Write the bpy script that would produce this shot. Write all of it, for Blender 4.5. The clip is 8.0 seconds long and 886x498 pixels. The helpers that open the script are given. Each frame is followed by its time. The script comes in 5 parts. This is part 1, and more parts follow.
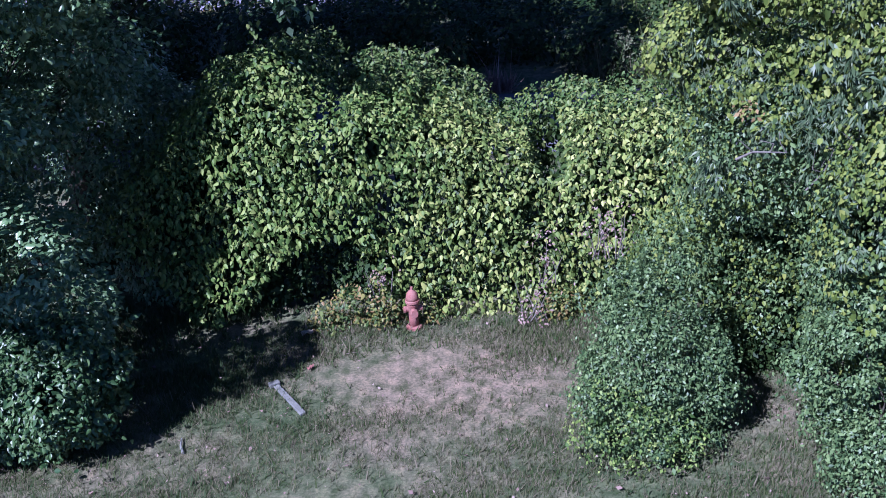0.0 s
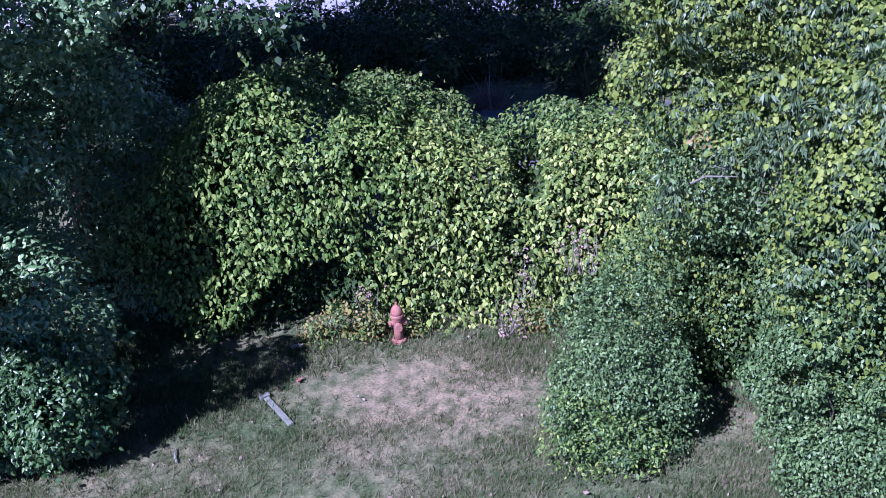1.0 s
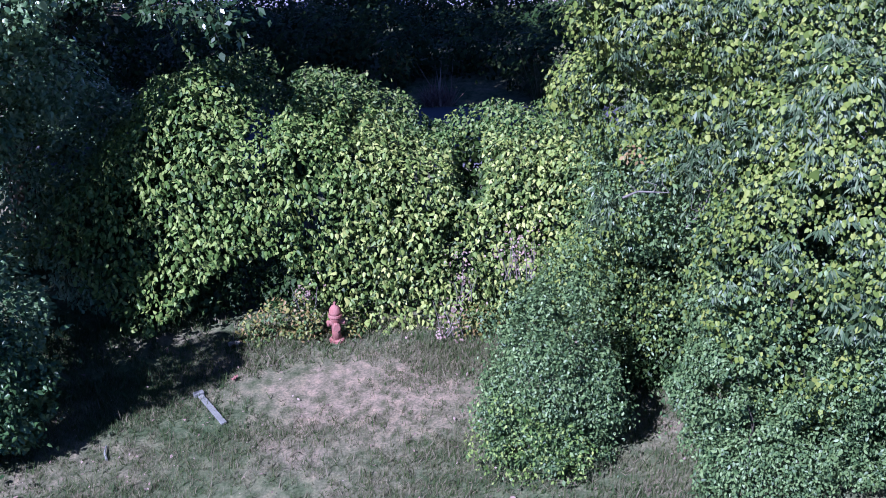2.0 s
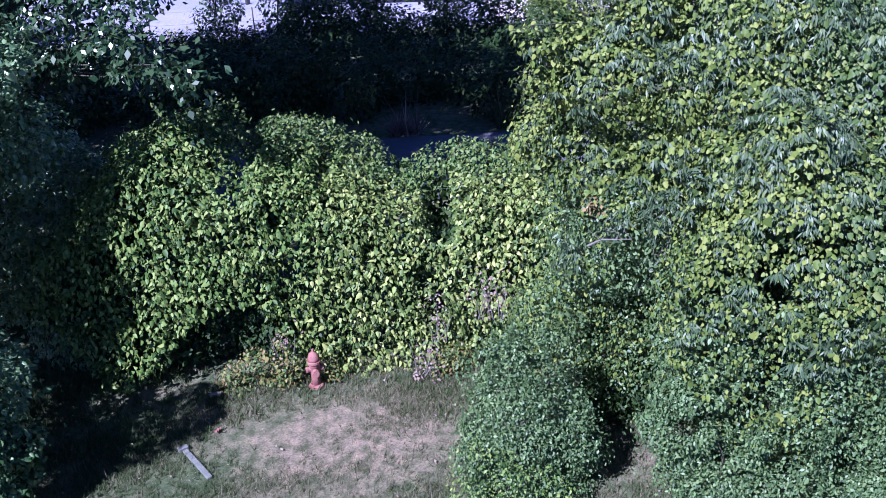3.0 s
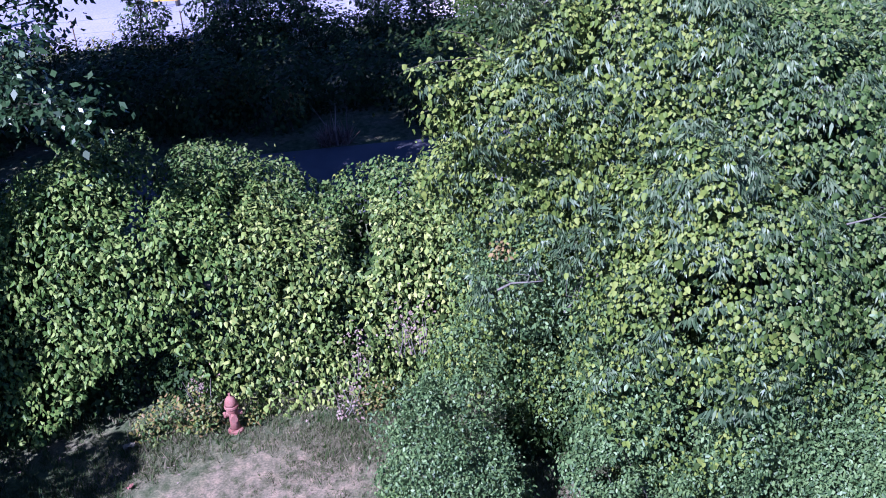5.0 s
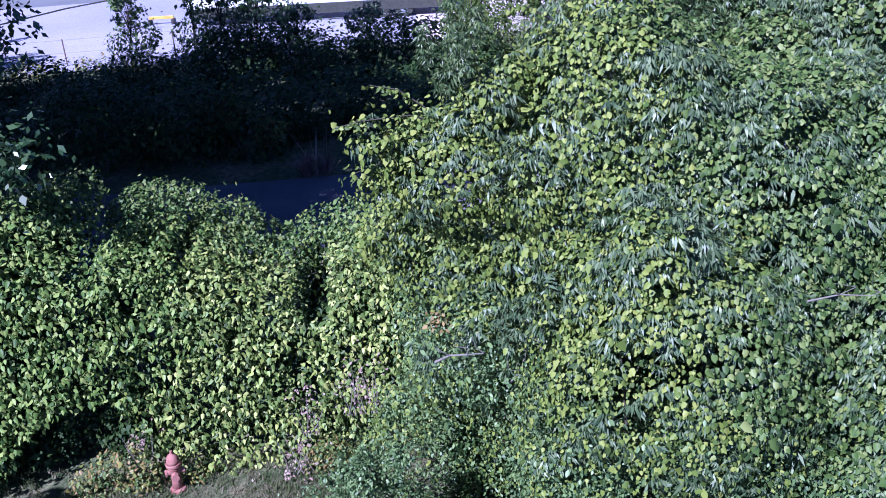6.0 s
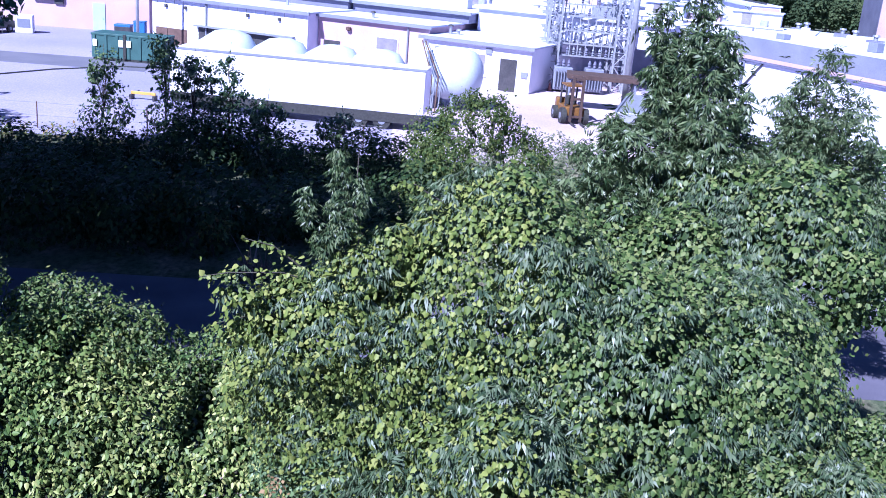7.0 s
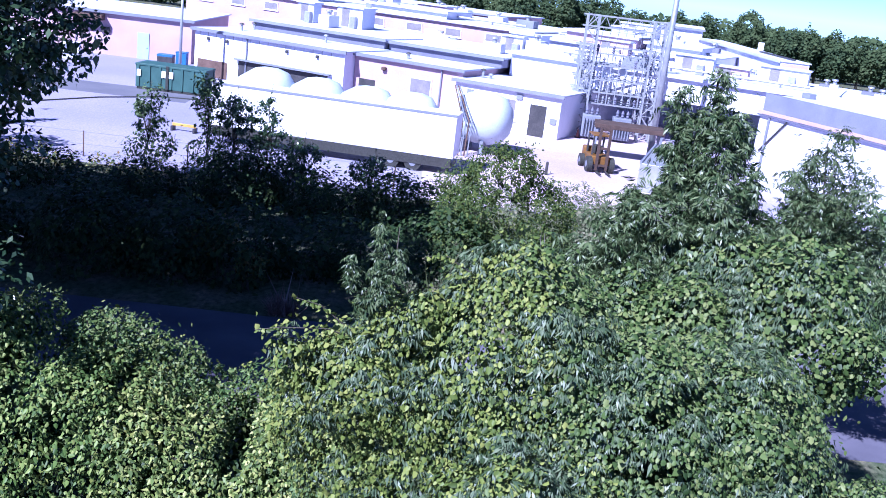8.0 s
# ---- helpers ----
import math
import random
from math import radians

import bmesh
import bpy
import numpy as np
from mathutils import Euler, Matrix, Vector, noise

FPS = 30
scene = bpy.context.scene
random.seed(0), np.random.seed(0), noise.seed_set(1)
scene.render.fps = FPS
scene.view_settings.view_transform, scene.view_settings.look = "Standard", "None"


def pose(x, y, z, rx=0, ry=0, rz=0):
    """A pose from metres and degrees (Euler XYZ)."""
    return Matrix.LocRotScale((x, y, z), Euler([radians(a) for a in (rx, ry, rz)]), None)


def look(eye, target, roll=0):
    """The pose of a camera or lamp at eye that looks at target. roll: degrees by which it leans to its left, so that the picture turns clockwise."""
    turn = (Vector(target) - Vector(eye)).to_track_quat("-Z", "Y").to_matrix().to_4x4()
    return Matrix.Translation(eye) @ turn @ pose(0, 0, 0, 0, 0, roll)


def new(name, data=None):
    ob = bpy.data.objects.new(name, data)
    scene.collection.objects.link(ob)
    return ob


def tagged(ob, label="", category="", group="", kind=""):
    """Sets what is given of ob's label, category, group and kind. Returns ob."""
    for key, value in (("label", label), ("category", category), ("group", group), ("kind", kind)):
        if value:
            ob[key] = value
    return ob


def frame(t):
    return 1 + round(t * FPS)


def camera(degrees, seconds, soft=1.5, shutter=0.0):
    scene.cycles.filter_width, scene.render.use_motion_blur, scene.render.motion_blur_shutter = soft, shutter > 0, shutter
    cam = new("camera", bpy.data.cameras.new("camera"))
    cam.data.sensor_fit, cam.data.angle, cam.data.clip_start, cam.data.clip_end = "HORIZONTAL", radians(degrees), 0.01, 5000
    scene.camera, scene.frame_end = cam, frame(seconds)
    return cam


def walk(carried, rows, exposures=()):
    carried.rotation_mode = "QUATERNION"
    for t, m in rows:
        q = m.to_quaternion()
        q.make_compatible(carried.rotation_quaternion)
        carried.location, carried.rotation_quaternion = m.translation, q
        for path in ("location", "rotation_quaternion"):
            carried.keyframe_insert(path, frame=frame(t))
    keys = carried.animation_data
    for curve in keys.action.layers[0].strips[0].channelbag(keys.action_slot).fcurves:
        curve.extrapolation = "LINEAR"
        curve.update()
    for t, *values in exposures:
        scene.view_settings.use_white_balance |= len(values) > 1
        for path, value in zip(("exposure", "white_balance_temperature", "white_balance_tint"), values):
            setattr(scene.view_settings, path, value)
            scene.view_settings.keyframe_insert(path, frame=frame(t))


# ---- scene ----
cam = camera(49.1, 8.0, soft=0.9)
PATH = [
    (0, (1.054, 0.465, 7.540), (0.899, 2.295, 6.747), -3.6),
    (0.1, (1.116, 0.414, 7.591), (0.958, 2.228, 6.764), -3.9),
    (0.2, (1.181, 0.364, 7.643), (1.016, 2.164, 6.789), -3.7),
    (0.3, (1.245, 0.313, 7.695), (1.073, 2.100, 6.814), -3.9),
    (0.4, (1.303, 0.260, 7.744), (1.132, 2.039, 6.847), -3.2),
    (0.5, (1.352, 0.203, 7.788), (1.183, 1.989, 6.903), -3.4),
    (0.6, (1.392, 0.133, 7.827), (1.221, 1.951, 7.012), -4.0),
    (0.7, (1.427, 0.050, 7.864), (1.260, 1.879, 7.071), -4.0),
    (0.8, (1.459, -0.032, 7.898), (1.296, 1.803, 7.118), -3.8),
    (0.9, (1.489, -0.100, 7.930), (1.324, 1.734, 7.148), -3.8),
    (1, (1.517, -0.140, 7.961), (1.350, 1.695, 7.183), -4.2),
    (1.1, (1.544, -0.161, 7.991), (1.384, 1.672, 7.208), -3.4),
    (1.2, (1.568, -0.179, 8.020), (1.413, 1.649, 7.225), -3.2),
    (1.3, (1.592, -0.193, 8.048), (1.451, 1.632, 7.244), -2.7),
    (1.4, (1.615, -0.203, 8.075), (1.495, 1.624, 7.269), -2.1),
    (1.5, (1.638, -0.206, 8.099), (1.532, 1.616, 7.282), -1.7),
    (1.6, (1.661, -0.202, 8.121), (1.558, 1.616, 7.295), -2.2),
    (1.7, (1.684, -0.191, 8.142), (1.589, 1.630, 7.320), -1.5),
    (1.8, (1.706, -0.175, 8.162), (1.622, 1.654, 7.356), -1.1),
    (1.9, (1.730, -0.156, 8.181), (1.656, 1.670, 7.369), -0.7),
    (2, (1.755, -0.137, 8.200), (1.684, 1.693, 7.397), -1.4),
    (2.1, (1.793, -0.104, 8.215), (1.731, 1.732, 7.424), -0.7),
    (2.2, (1.817, -0.081, 8.235), (1.765, 1.762, 7.460), -0.9),
    (3.3, (1.778, -0.328, 9.027), (1.762, 1.500, 8.215), -3.7),
    (3.4, (1.770, -0.336, 9.015), (1.751, 1.482, 8.182), -3.6),
    (3.5, (1.764, -0.339, 9.004), (1.756, 1.475, 8.163), -2.5),
    (3.6, (1.787, -0.316, 9.007), (1.789, 1.495, 8.158), -2.3),
    (3.7, (1.844, -0.257, 9.017), (1.851, 1.546, 8.151), -2.4),
    (3.8, (1.915, -0.179, 9.030), (1.915, 1.630, 8.176), -2.9),
    (3.9, (1.981, -0.095, 9.047), (2.000, 1.716, 8.200), -2.8),
    (4, (2.021, -0.023, 9.065), (2.052, 1.793, 8.227), -3.4),
    (4.1, (2.034, 0.036, 9.102), (2.076, 1.848, 8.258), -4.0),
    (4.2, (2.048, 0.097, 9.144), (2.102, 1.920, 8.324), -4.2),
    (5.3, (2.872, 0.916, 9.366), (2.938, 2.733, 8.532), -5.0),
    (5.4, (2.989, 1.042, 9.371), (3.067, 2.848, 8.516), -3.4),
    (5.5, (3.107, 1.168, 9.377), (3.185, 2.981, 8.535), -3.3),
    (5.6, (3.196, 1.257, 9.394), (3.266, 3.071, 8.555), -4.1),
    (5.7, (3.275, 1.338, 9.424), (3.346, 3.160, 8.603), -4.1),
    (5.8, (3.349, 1.411, 9.463), (3.430, 3.242, 8.661), -3.0),
    (5.9, (3.424, 1.478, 9.504), (3.498, 3.304, 8.692), -2.6),
    (6, (3.505, 1.538, 9.544), (3.555, 3.370, 8.743), -4.4),
    (6.1, (3.589, 1.599, 9.580), (3.637, 3.444, 8.810), -4.4),
    (6.2, (3.674, 1.661, 9.616), (3.714, 3.502, 8.835), -4.9),
    (6.3, (3.762, 1.716, 9.655), (3.798, 3.566, 8.896), -4.8),
    (6.4, (3.856, 1.756, 9.702), (3.889, 3.619, 8.976), -5.1),
    (6.5, (3.961, 1.771, 9.761), (3.991, 3.644, 9.061), -4.4),
    (6.6, (4.094, 1.716, 9.892), (4.113, 3.600, 9.222), -5.1),
    (6.7, (4.242, 1.660, 10.031), (4.281, 3.569, 9.437), -4.9),
    (6.8, (4.403, 1.718, 10.097), (4.485, 3.617, 9.473), 0.2),
    (6.9, (4.565, 1.827, 10.147), (4.670, 3.724, 9.525), 3.1),
    (7, (4.676, 1.885, 10.203), (4.789, 3.789, 9.602), 4.7),
    (7.1, (4.743, 1.864, 10.272), (4.856, 3.773, 9.686), 5.4),
    (7.2, (4.804, 1.807, 10.346), (4.933, 3.720, 9.780), 7.9),
    (7.3, (4.853, 1.724, 10.424), (4.994, 3.649, 9.901), 10.6),
    (7.4, (4.887, 1.626, 10.505), (5.023, 3.557, 10.004), 11.3),
    (7.5, (4.899, 1.523, 10.585), (5.041, 3.459, 10.102), 12.8),
    (7.6, (4.870, 1.396, 10.666), (5.010, 3.332, 10.185), 12.6),
    (7.7, (4.796, 1.229, 10.749), (4.900, 3.169, 10.275), 10.5),
    (7.8, (4.696, 1.040, 10.834), (4.783, 2.978, 10.349), 9.1),
    (7.9, (4.589, 0.845, 10.919), (4.662, 2.773, 10.390), 7.5),
    (8, (4.496, 0.662, 11.003), (4.556, 2.586, 10.462), 6.9),
]
walk(cam, [(t, look(eye, target, roll)) for t, eye, target, roll in PATH], exposures=[(0.0, 1.1, 4880, 24), (1.0, 1.27, 4880, 24), (8.0, 1.3, 4880, 24)])
# ---------- world, sun ----------
SUN_AZ, SUN_EL = 36.0, 43.0            # degrees to the left of straight behind the first view, and above the ground
to_sun = Vector((-math.sin(radians(SUN_AZ)) * math.cos(radians(SUN_EL)), -math.cos(radians(SUN_AZ)) * math.cos(radians(SUN_EL)), math.sin(radians(SUN_EL))))
world = bpy.data.worlds.new("sky")
scene.world = world
world.use_nodes = True
wn = world.node_tree
for n_ in list(wn.nodes):
    wn.nodes.remove(n_)
sky = wn.nodes.new("ShaderNodeTexSky")
sky.sky_type = "NISHITA"
sky.sun_disc = False
sky.sun_elevation = radians(SUN_EL)
sky.sun_rotation = math.atan2(to_sun.x, to_sun.y)
sky.air_density, sky.dust_density, sky.ozone_density = 0.38, 0.0, 5.0
back = wn.nodes.new("ShaderNodeBackground")
back.inputs["Strength"].default_value = 0.068
out_ = wn.nodes.new("ShaderNodeOutputWorld")
wn.links.new(sky.outputs[0], back.inputs[0])
wn.links.new(back.outputs[0], out_.inputs[0])
sun_data = bpy.data.lights.new("sun", "SUN")
sun_data.energy, sun_data.angle, sun_data.color = 5.0, radians(0.5), (1.0, 0.95, 0.88)
sun = new("sun", sun_data)
sun.matrix_world = look(to_sun * 60, (0, 0, 0))


# ---------- materials ----------
def material(name, dark, light, scale=3.0, rough=0.8, fine=0.0, bump=0.3, metal=0.0, island=0.0, through_light=0.0, contrast=(0.35, 0.65), spec=0.4):
    """A surface that varies between two colours by coarse and fine noise (metres), and by piece."""
    m = bpy.data.materials.new(name)
    m.use_nodes = True
    t = m.node_tree
    b = t.nodes["Principled BSDF"]
    b.inputs["Roughness"].default_value, b.inputs["Metallic"].default_value = rough, metal
    b.inputs["Specular IOR Level"].default_value = spec
    co = t.nodes.new("ShaderNodeNewGeometry")
    coarse = t.nodes.new("ShaderNodeTexNoise")
    coarse.inputs["Scale"].default_value, coarse.inputs["Detail"].default_value = scale, 6
    t.links.new(co.outputs["Position"], coarse.inputs["Vector"])
    value = coarse.outputs[0]
    if island:
        mixv = t.nodes.new("ShaderNodeMix")
        mixv.inputs[0].default_value = island
        t.links.new(value, mixv.inputs[2])
        t.links.new(co.outputs["Random Per Island"], mixv.inputs[3])
        value = mixv.outputs[0]
    if fine:
        f = t.nodes.new("ShaderNodeTexNoise")
        f.inputs["Scale"].default_value, f.inputs["Detail"].default_value = fine, 4
        t.links.new(co.outputs["Position"], f.inputs["Vector"])
        mixf = t.nodes.new("ShaderNodeMix")
        mixf.inputs[0].default_value = 0.4
        t.links.new(value, mixf.inputs[2])
        t.links.new(f.outputs[0], mixf.inputs[3])
        value = mixf.outputs[0]
        if bump:
            bn = t.nodes.new("ShaderNodeBump")
            bn.inputs["Strength"].default_value, bn.inputs["Distance"].default_value = bump, 0.02
            t.links.new(f.outputs[0], bn.inputs["Height"])
            t.links.new(bn.outputs[0], b.inputs["Normal"])
    ramp = t.nodes.new("ShaderNodeValToRGB")
    stops = [dark, light] if not isinstance(dark[0], tuple) else list(dark)
    lo, hi = contrast
    el = ramp.color_ramp.elements
    while len(el) < len(stops):
        el.new(0.5)
    for i, c in enumerate(stops):
        el[i].position, el[i].color = lo + (hi - lo) * i / (len(stops) - 1), (*c, 1)
    t.links.new(value, ramp.inputs[0])
    t.links.new(ramp.outputs[0], b.inputs["Base Color"])
    if through_light:
        tr = t.nodes.new("ShaderNodeBsdfTranslucent")
        t.links.new(ramp.outputs[0], tr.inputs["Color"])
        ms = t.nodes.new("ShaderNodeMixShader")
        ms.inputs[0].default_value = through_light
        t.links.new(b.outputs[0], ms.inputs[1])
        t.links.new(tr.outputs[0], ms.inputs[2])
        t.links.new(ms.outputs[0], t.nodes["Material Output"].inputs["Surface"])
    return m


def leafy(name, stops, rough=0.5, tl=0.15, scale=0.5, spec=0.4, island=0.72):
    return material(name, tuple(stops), None, scale=scale, rough=rough, island=island, through_light=tl, contrast=(0.18, 0.82), spec=spec)


M_VINE = leafy("vine leaves", [(0.0485, 0.0745, 0.0201), (0.125, 0.175, 0.046), (0.215, 0.256, 0.072), (0.343, 0.348, 0.122)], rough=0.5, spec=0.3)
M_VINE_PALE = leafy("pale vine leaves", [(0.0376, 0.0581, 0.0143), (0.0974, 0.133, 0.0286), (0.155, 0.187, 0.042), (0.222, 0.237, 0.0655)], rough=0.5, spec=0.2)
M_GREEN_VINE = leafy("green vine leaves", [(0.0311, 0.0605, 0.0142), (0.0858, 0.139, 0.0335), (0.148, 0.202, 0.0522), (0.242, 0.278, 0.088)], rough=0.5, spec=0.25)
# Vine leaf colours darkened to offset the strong sun on top.
M_TOP_VINE = leafy("hedge top leaves", [(0.024, 0.05, 0.014), (0.064, 0.112, 0.032), (0.112, 0.164, 0.05), (0.19, 0.228, 0.084)], rough=0.5, spec=0.25)
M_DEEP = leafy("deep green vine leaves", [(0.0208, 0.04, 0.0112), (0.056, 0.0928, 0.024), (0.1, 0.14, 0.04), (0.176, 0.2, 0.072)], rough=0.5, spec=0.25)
M_LANCE = leafy("lance leaves", [(0.027, 0.048, 0.024), (0.07, 0.104, 0.052), (0.15, 0.18, 0.108)], rough=0.42, spec=0.38)
M_WILLOW = leafy("long tree leaves", [(0.0199, 0.0398, 0.0149), (0.0597, 0.09, 0.0331), (0.141, 0.172, 0.0828)], rough=0.4, spec=0.4)
M_BUSH = leafy("bush leaves", [(0.0357, 0.0645, 0.0266), (0.0851, 0.134, 0.0515), (0.156, 0.211, 0.0859)], rough=0.48)
M_SHRUB = leafy("shrub leaves", [(0.0256, 0.0544, 0.0192), (0.0576, 0.102, 0.032), (0.102, 0.147, 0.048)], rough=0.48)
M_FEATHER = leafy("feathery bush leaves", [(0.0229, 0.0443, 0.0119), (0.0574, 0.0886, 0.0216), (0.115, 0.139, 0.0367)], rough=0.6, spec=0.2)
M_GLOSSY = leafy("glossy bush leaves", [(0.022, 0.05, 0.02), (0.055, 0.105, 0.036), (0.12, 0.175, 0.075)], rough=0.4, spec=0.5)
M_TREE = leafy("tree leaves", [(0.012, 0.03, 0.014), (0.028, 0.055, 0.024), (0.06, 0.095, 0.045)], rough=0.3, spec=0.65)
# Lighter copy of the tree leaves; its colour makes up for missing light.
M_LIFTED = leafy("tree leaves lightened in shade", [(0.0525, 0.101, 0.047), (0.114, 0.184, 0.084), (0.21, 0.28, 0.151)], rough=0.35, spec=0.6)
# Very dark leaf colour, so that part of the shade lies in it.
M_DARKENED = leafy("leaves darkened for shade", [(0.009, 0.022, 0.006), (0.022, 0.046, 0.012), (0.05, 0.072, 0.022)], rough=0.6, tl=0.12, spec=0.25)
M_SCRUB = leafy("dry scrub leaves", [(0.056, 0.08, 0.036), (0.112, 0.128, 0.068), (0.192, 0.176, 0.12)], rough=0.7)
M_FAR = leafy("far tree leaves", [(0.026, 0.0468, 0.03), (0.0598, 0.0884, 0.039), (0.111, 0.137, 0.063)], rough=0.8, spec=0.1, scale=0.16, island=0.35, tl=0.3)
M_WEED = leafy("weeds", [(0.045, 0.085, 0.024), (0.1, 0.13, 0.04), (0.19, 0.18, 0.045), (0.2, 0.125, 0.06)])
M_DRY = leafy("dry leaves", [(0.144, 0.089, 0.0896), (0.253, 0.162, 0.156), (0.324, 0.24, 0.23)], rough=0.8)
M_ORANGE = leafy("withered leaves", [(0.14, 0.09, 0.04), (0.24, 0.15, 0.07), (0.32, 0.22, 0.11)], rough=0.7)
M_BARK = material("bark", (0.04, 0.034, 0.028), (0.1, 0.085, 0.07), scale=6, fine=40, rough=0.95, bump=0.6)
M_TWIG = material("bare twigs", (0.111, 0.0932, 0.091), (0.202, 0.176, 0.171), scale=5, fine=50, rough=0.9)
M_GRASS = leafy("grass blades", [(0.0432, 0.075, 0.0225), (0.0864, 0.112, 0.045), (0.144, 0.131, 0.0825), (0.245, 0.203, 0.158)], rough=0.8, tl=0.45, scale=1.1, spec=0.15)
M_LUSH = leafy("lush grass blades", [(0.0338, 0.0638, 0.0224), (0.06, 0.0938, 0.036), (0.0975, 0.12, 0.056)], rough=0.7, tl=0.4, scale=1.1)


def lawn_material():
    """Short worn turf: green and straw patches, blotches a hand wide, and fine speckle."""
    m = bpy.data.materials.new("lawn soil")
    m.use_nodes = True
    t = m.node_tree
    b = t.nodes["Principled BSDF"]
    b.inputs["Roughness"].default_value, b.inputs["Specular IOR Level"].default_value = 0.95, 0.15
    co = t.nodes.new("ShaderNodeNewGeometry")

    def noise_at(scale, detail, stretch=(1, 1, 1)):
        mp = t.nodes.new("ShaderNodeMapping")
        mp.inputs["Scale"].default_value = stretch
        t.links.new(co.outputs["Position"], mp.inputs[0])
        n = t.nodes.new("ShaderNodeTexNoise")
        n.inputs["Scale"].default_value, n.inputs["Detail"].default_value, n.inputs["Roughness"].default_value = scale, detail, 0.6
        t.links.new(mp.outputs[0], n.inputs["Vector"])
        return n.outputs[0]

    def ramp(value, stops):
        r = t.nodes.new("ShaderNodeValToRGB")
        el = r.color_ramp.elements
        while len(el) < len(stops):
            el.new(0.5)
        for i, (p, c) in enumerate(stops):
            el[i].position, el[i].color = p, (*c, 1)
        t.links.new(value, r.inputs[0])
        return r.outputs[0]

    def mixed(kind, fac, a, c):
        x = t.nodes.new("ShaderNodeMix")
        x.data_type, x.blend_type = "RGBA", kind
        x.inputs[0].default_value = fac
        t.links.new(a, x.inputs[6])
        t.links.new(c, x.inputs[7])
        return x.outputs[2]

    patch = ramp(noise_at(0.6, 5), [(0.32, (0.062, 0.082, 0.046)), (0.48, (0.09, 0.1, 0.062)), (0.6, (0.135, 0.122, 0.09)), (0.76, (0.2, 0.155, 0.13))])
    blotch = ramp(noise_at(5.0, 4, (1, 0.7, 1)), [(0.34, (0.5, 0.6, 0.48)), (0.5, (1.0, 1.0, 1.0)), (0.66, (1.45, 1.34, 1.32))])
    speck = ramp(noise_at(24, 2), [(0.34, (0.75, 0.78, 0.75)), (0.5, (1.0, 1.0, 1.0)), (0.68, (1.3, 1.26, 1.25))])
    # the worn, straw-coloured middle of the lawn, with a ragged edge
    mp = t.nodes.new("ShaderNodeMapping")
    mp.vector_type = "TEXTURE"
    mp.inputs["Location"].default_value, mp.inputs["Scale"].default_value = (0.1, 12.9, 0), (2.6, 1.9, 1)
    t.links.new(co.outputs["Position"], mp.inputs[0])
    ball = t.nodes.new("ShaderNodeTexGradient")
    ball.gradient_type = "SPHERICAL"
    t.links.new(mp.outputs[0], ball.inputs[0])
    worn = t.nodes.new("ShaderNodeMath")
    worn.operation = "MULTIPLY_ADD"
    worn.inputs[1].default_value = 0.75
    t.links.new(noise_at(1.5, 6), worn.inputs[0])
    t.links.new(ball.outputs["Fac"], worn.inputs[2])
    edge = ramp(worn.outputs[0], [(0.38, (0, 0, 0)), (0.98, (1, 1, 1))])
    straw = ramp(noise_at(3.0, 5), [(0.35, (0.135, 0.115, 0.086)), (0.65, (0.21, 0.162, 0.132))])
    over = t.nodes.new("ShaderNodeMix")
    over.data_type = "RGBA"
    t.links.new(edge, over.inputs[0])
    t.links.new(patch, over.inputs[6])
    t.links.new(straw, over.inputs[7])
    c = mixed("MULTIPLY", 1.0, mixed("MULTIPLY", 1.0, over.outputs[2], blotch), speck)
    t.links.new(c, b.inputs["Base Color"])
    bn = t.nodes.new("ShaderNodeBump")
    bn.inputs["Strength"].default_value, bn.inputs["Distance"].default_value = 0.35, 0.03
    t.links.new(noise_at(26, 4), bn.inputs["Height"])
    t.links.new(bn.outputs[0], b.inputs["Normal"])
    return m


M_SOIL = lawn_material()
M_ROAD = material("road", (0.062, 0.058, 0.09), (0.15, 0.138, 0.19), scale=0.45, fine=60, rough=0.9)
M_CONCRETE = material("concrete yard", ((0.2, 0.192, 0.308), (0.268, 0.248, 0.375), (0.374, 0.32, 0.433)), None, scale=0.05, fine=9, rough=0.9, bump=0.15, contrast=(0.36, 0.62))
M_PALE = material("bleached concrete", ((0.36, 0.29, 0.365), (0.47, 0.375, 0.44), (0.55, 0.46, 0.53)), None, scale=0.12, fine=9, rough=0.9, bump=0.15)
M_ASPHALT = material("pale asphalt", (0.111, 0.109, 0.145), (0.149, 0.145, 0.185), scale=0.4, fine=20, rough=0.9, bump=0.15)
M_WHITE = material("white paint", (0.595, 0.595, 0.715), (0.68, 0.671, 0.794), scale=0.8, fine=9, rough=0.6, bump=0.05)
M_PINK = material("pale pink plaster", (0.396, 0.277, 0.337), (0.491, 0.353, 0.417), scale=0.5, fine=10, rough=0.85, bump=0.1)
M_ROOF = material("white roof", (0.429, 0.451, 0.587), (0.561, 0.578, 0.725), scale=0.25, fine=6, rough=0.8, bump=0.1)
M_GREY = material("grey metal", (0.149, 0.157, 0.207), (0.212, 0.221, 0.282), scale=0.7, fine=14, rough=0.55, bump=0.05)
M_SLATE = material("dark parapet sheet", (0.102, 0.102, 0.161), (0.163, 0.163, 0.238), scale=0.6, fine=10, rough=0.7, bump=0.05)
M_STEEL = material("galvanised steel", (0.286, 0.292, 0.331), (0.394, 0.401, 0.436), scale=3, fine=30, rough=0.45, metal=0.5, bump=0.05)
M_DARK = material("dark opening", (0.03, 0.03, 0.035), (0.06, 0.055, 0.06), scale=2, fine=9, rough=0.5)
M_BLACK = material("black rubber", (0.02, 0.02, 0.02), (0.045, 0.045, 0.045), scale=9, fine=50, rough=0.8)
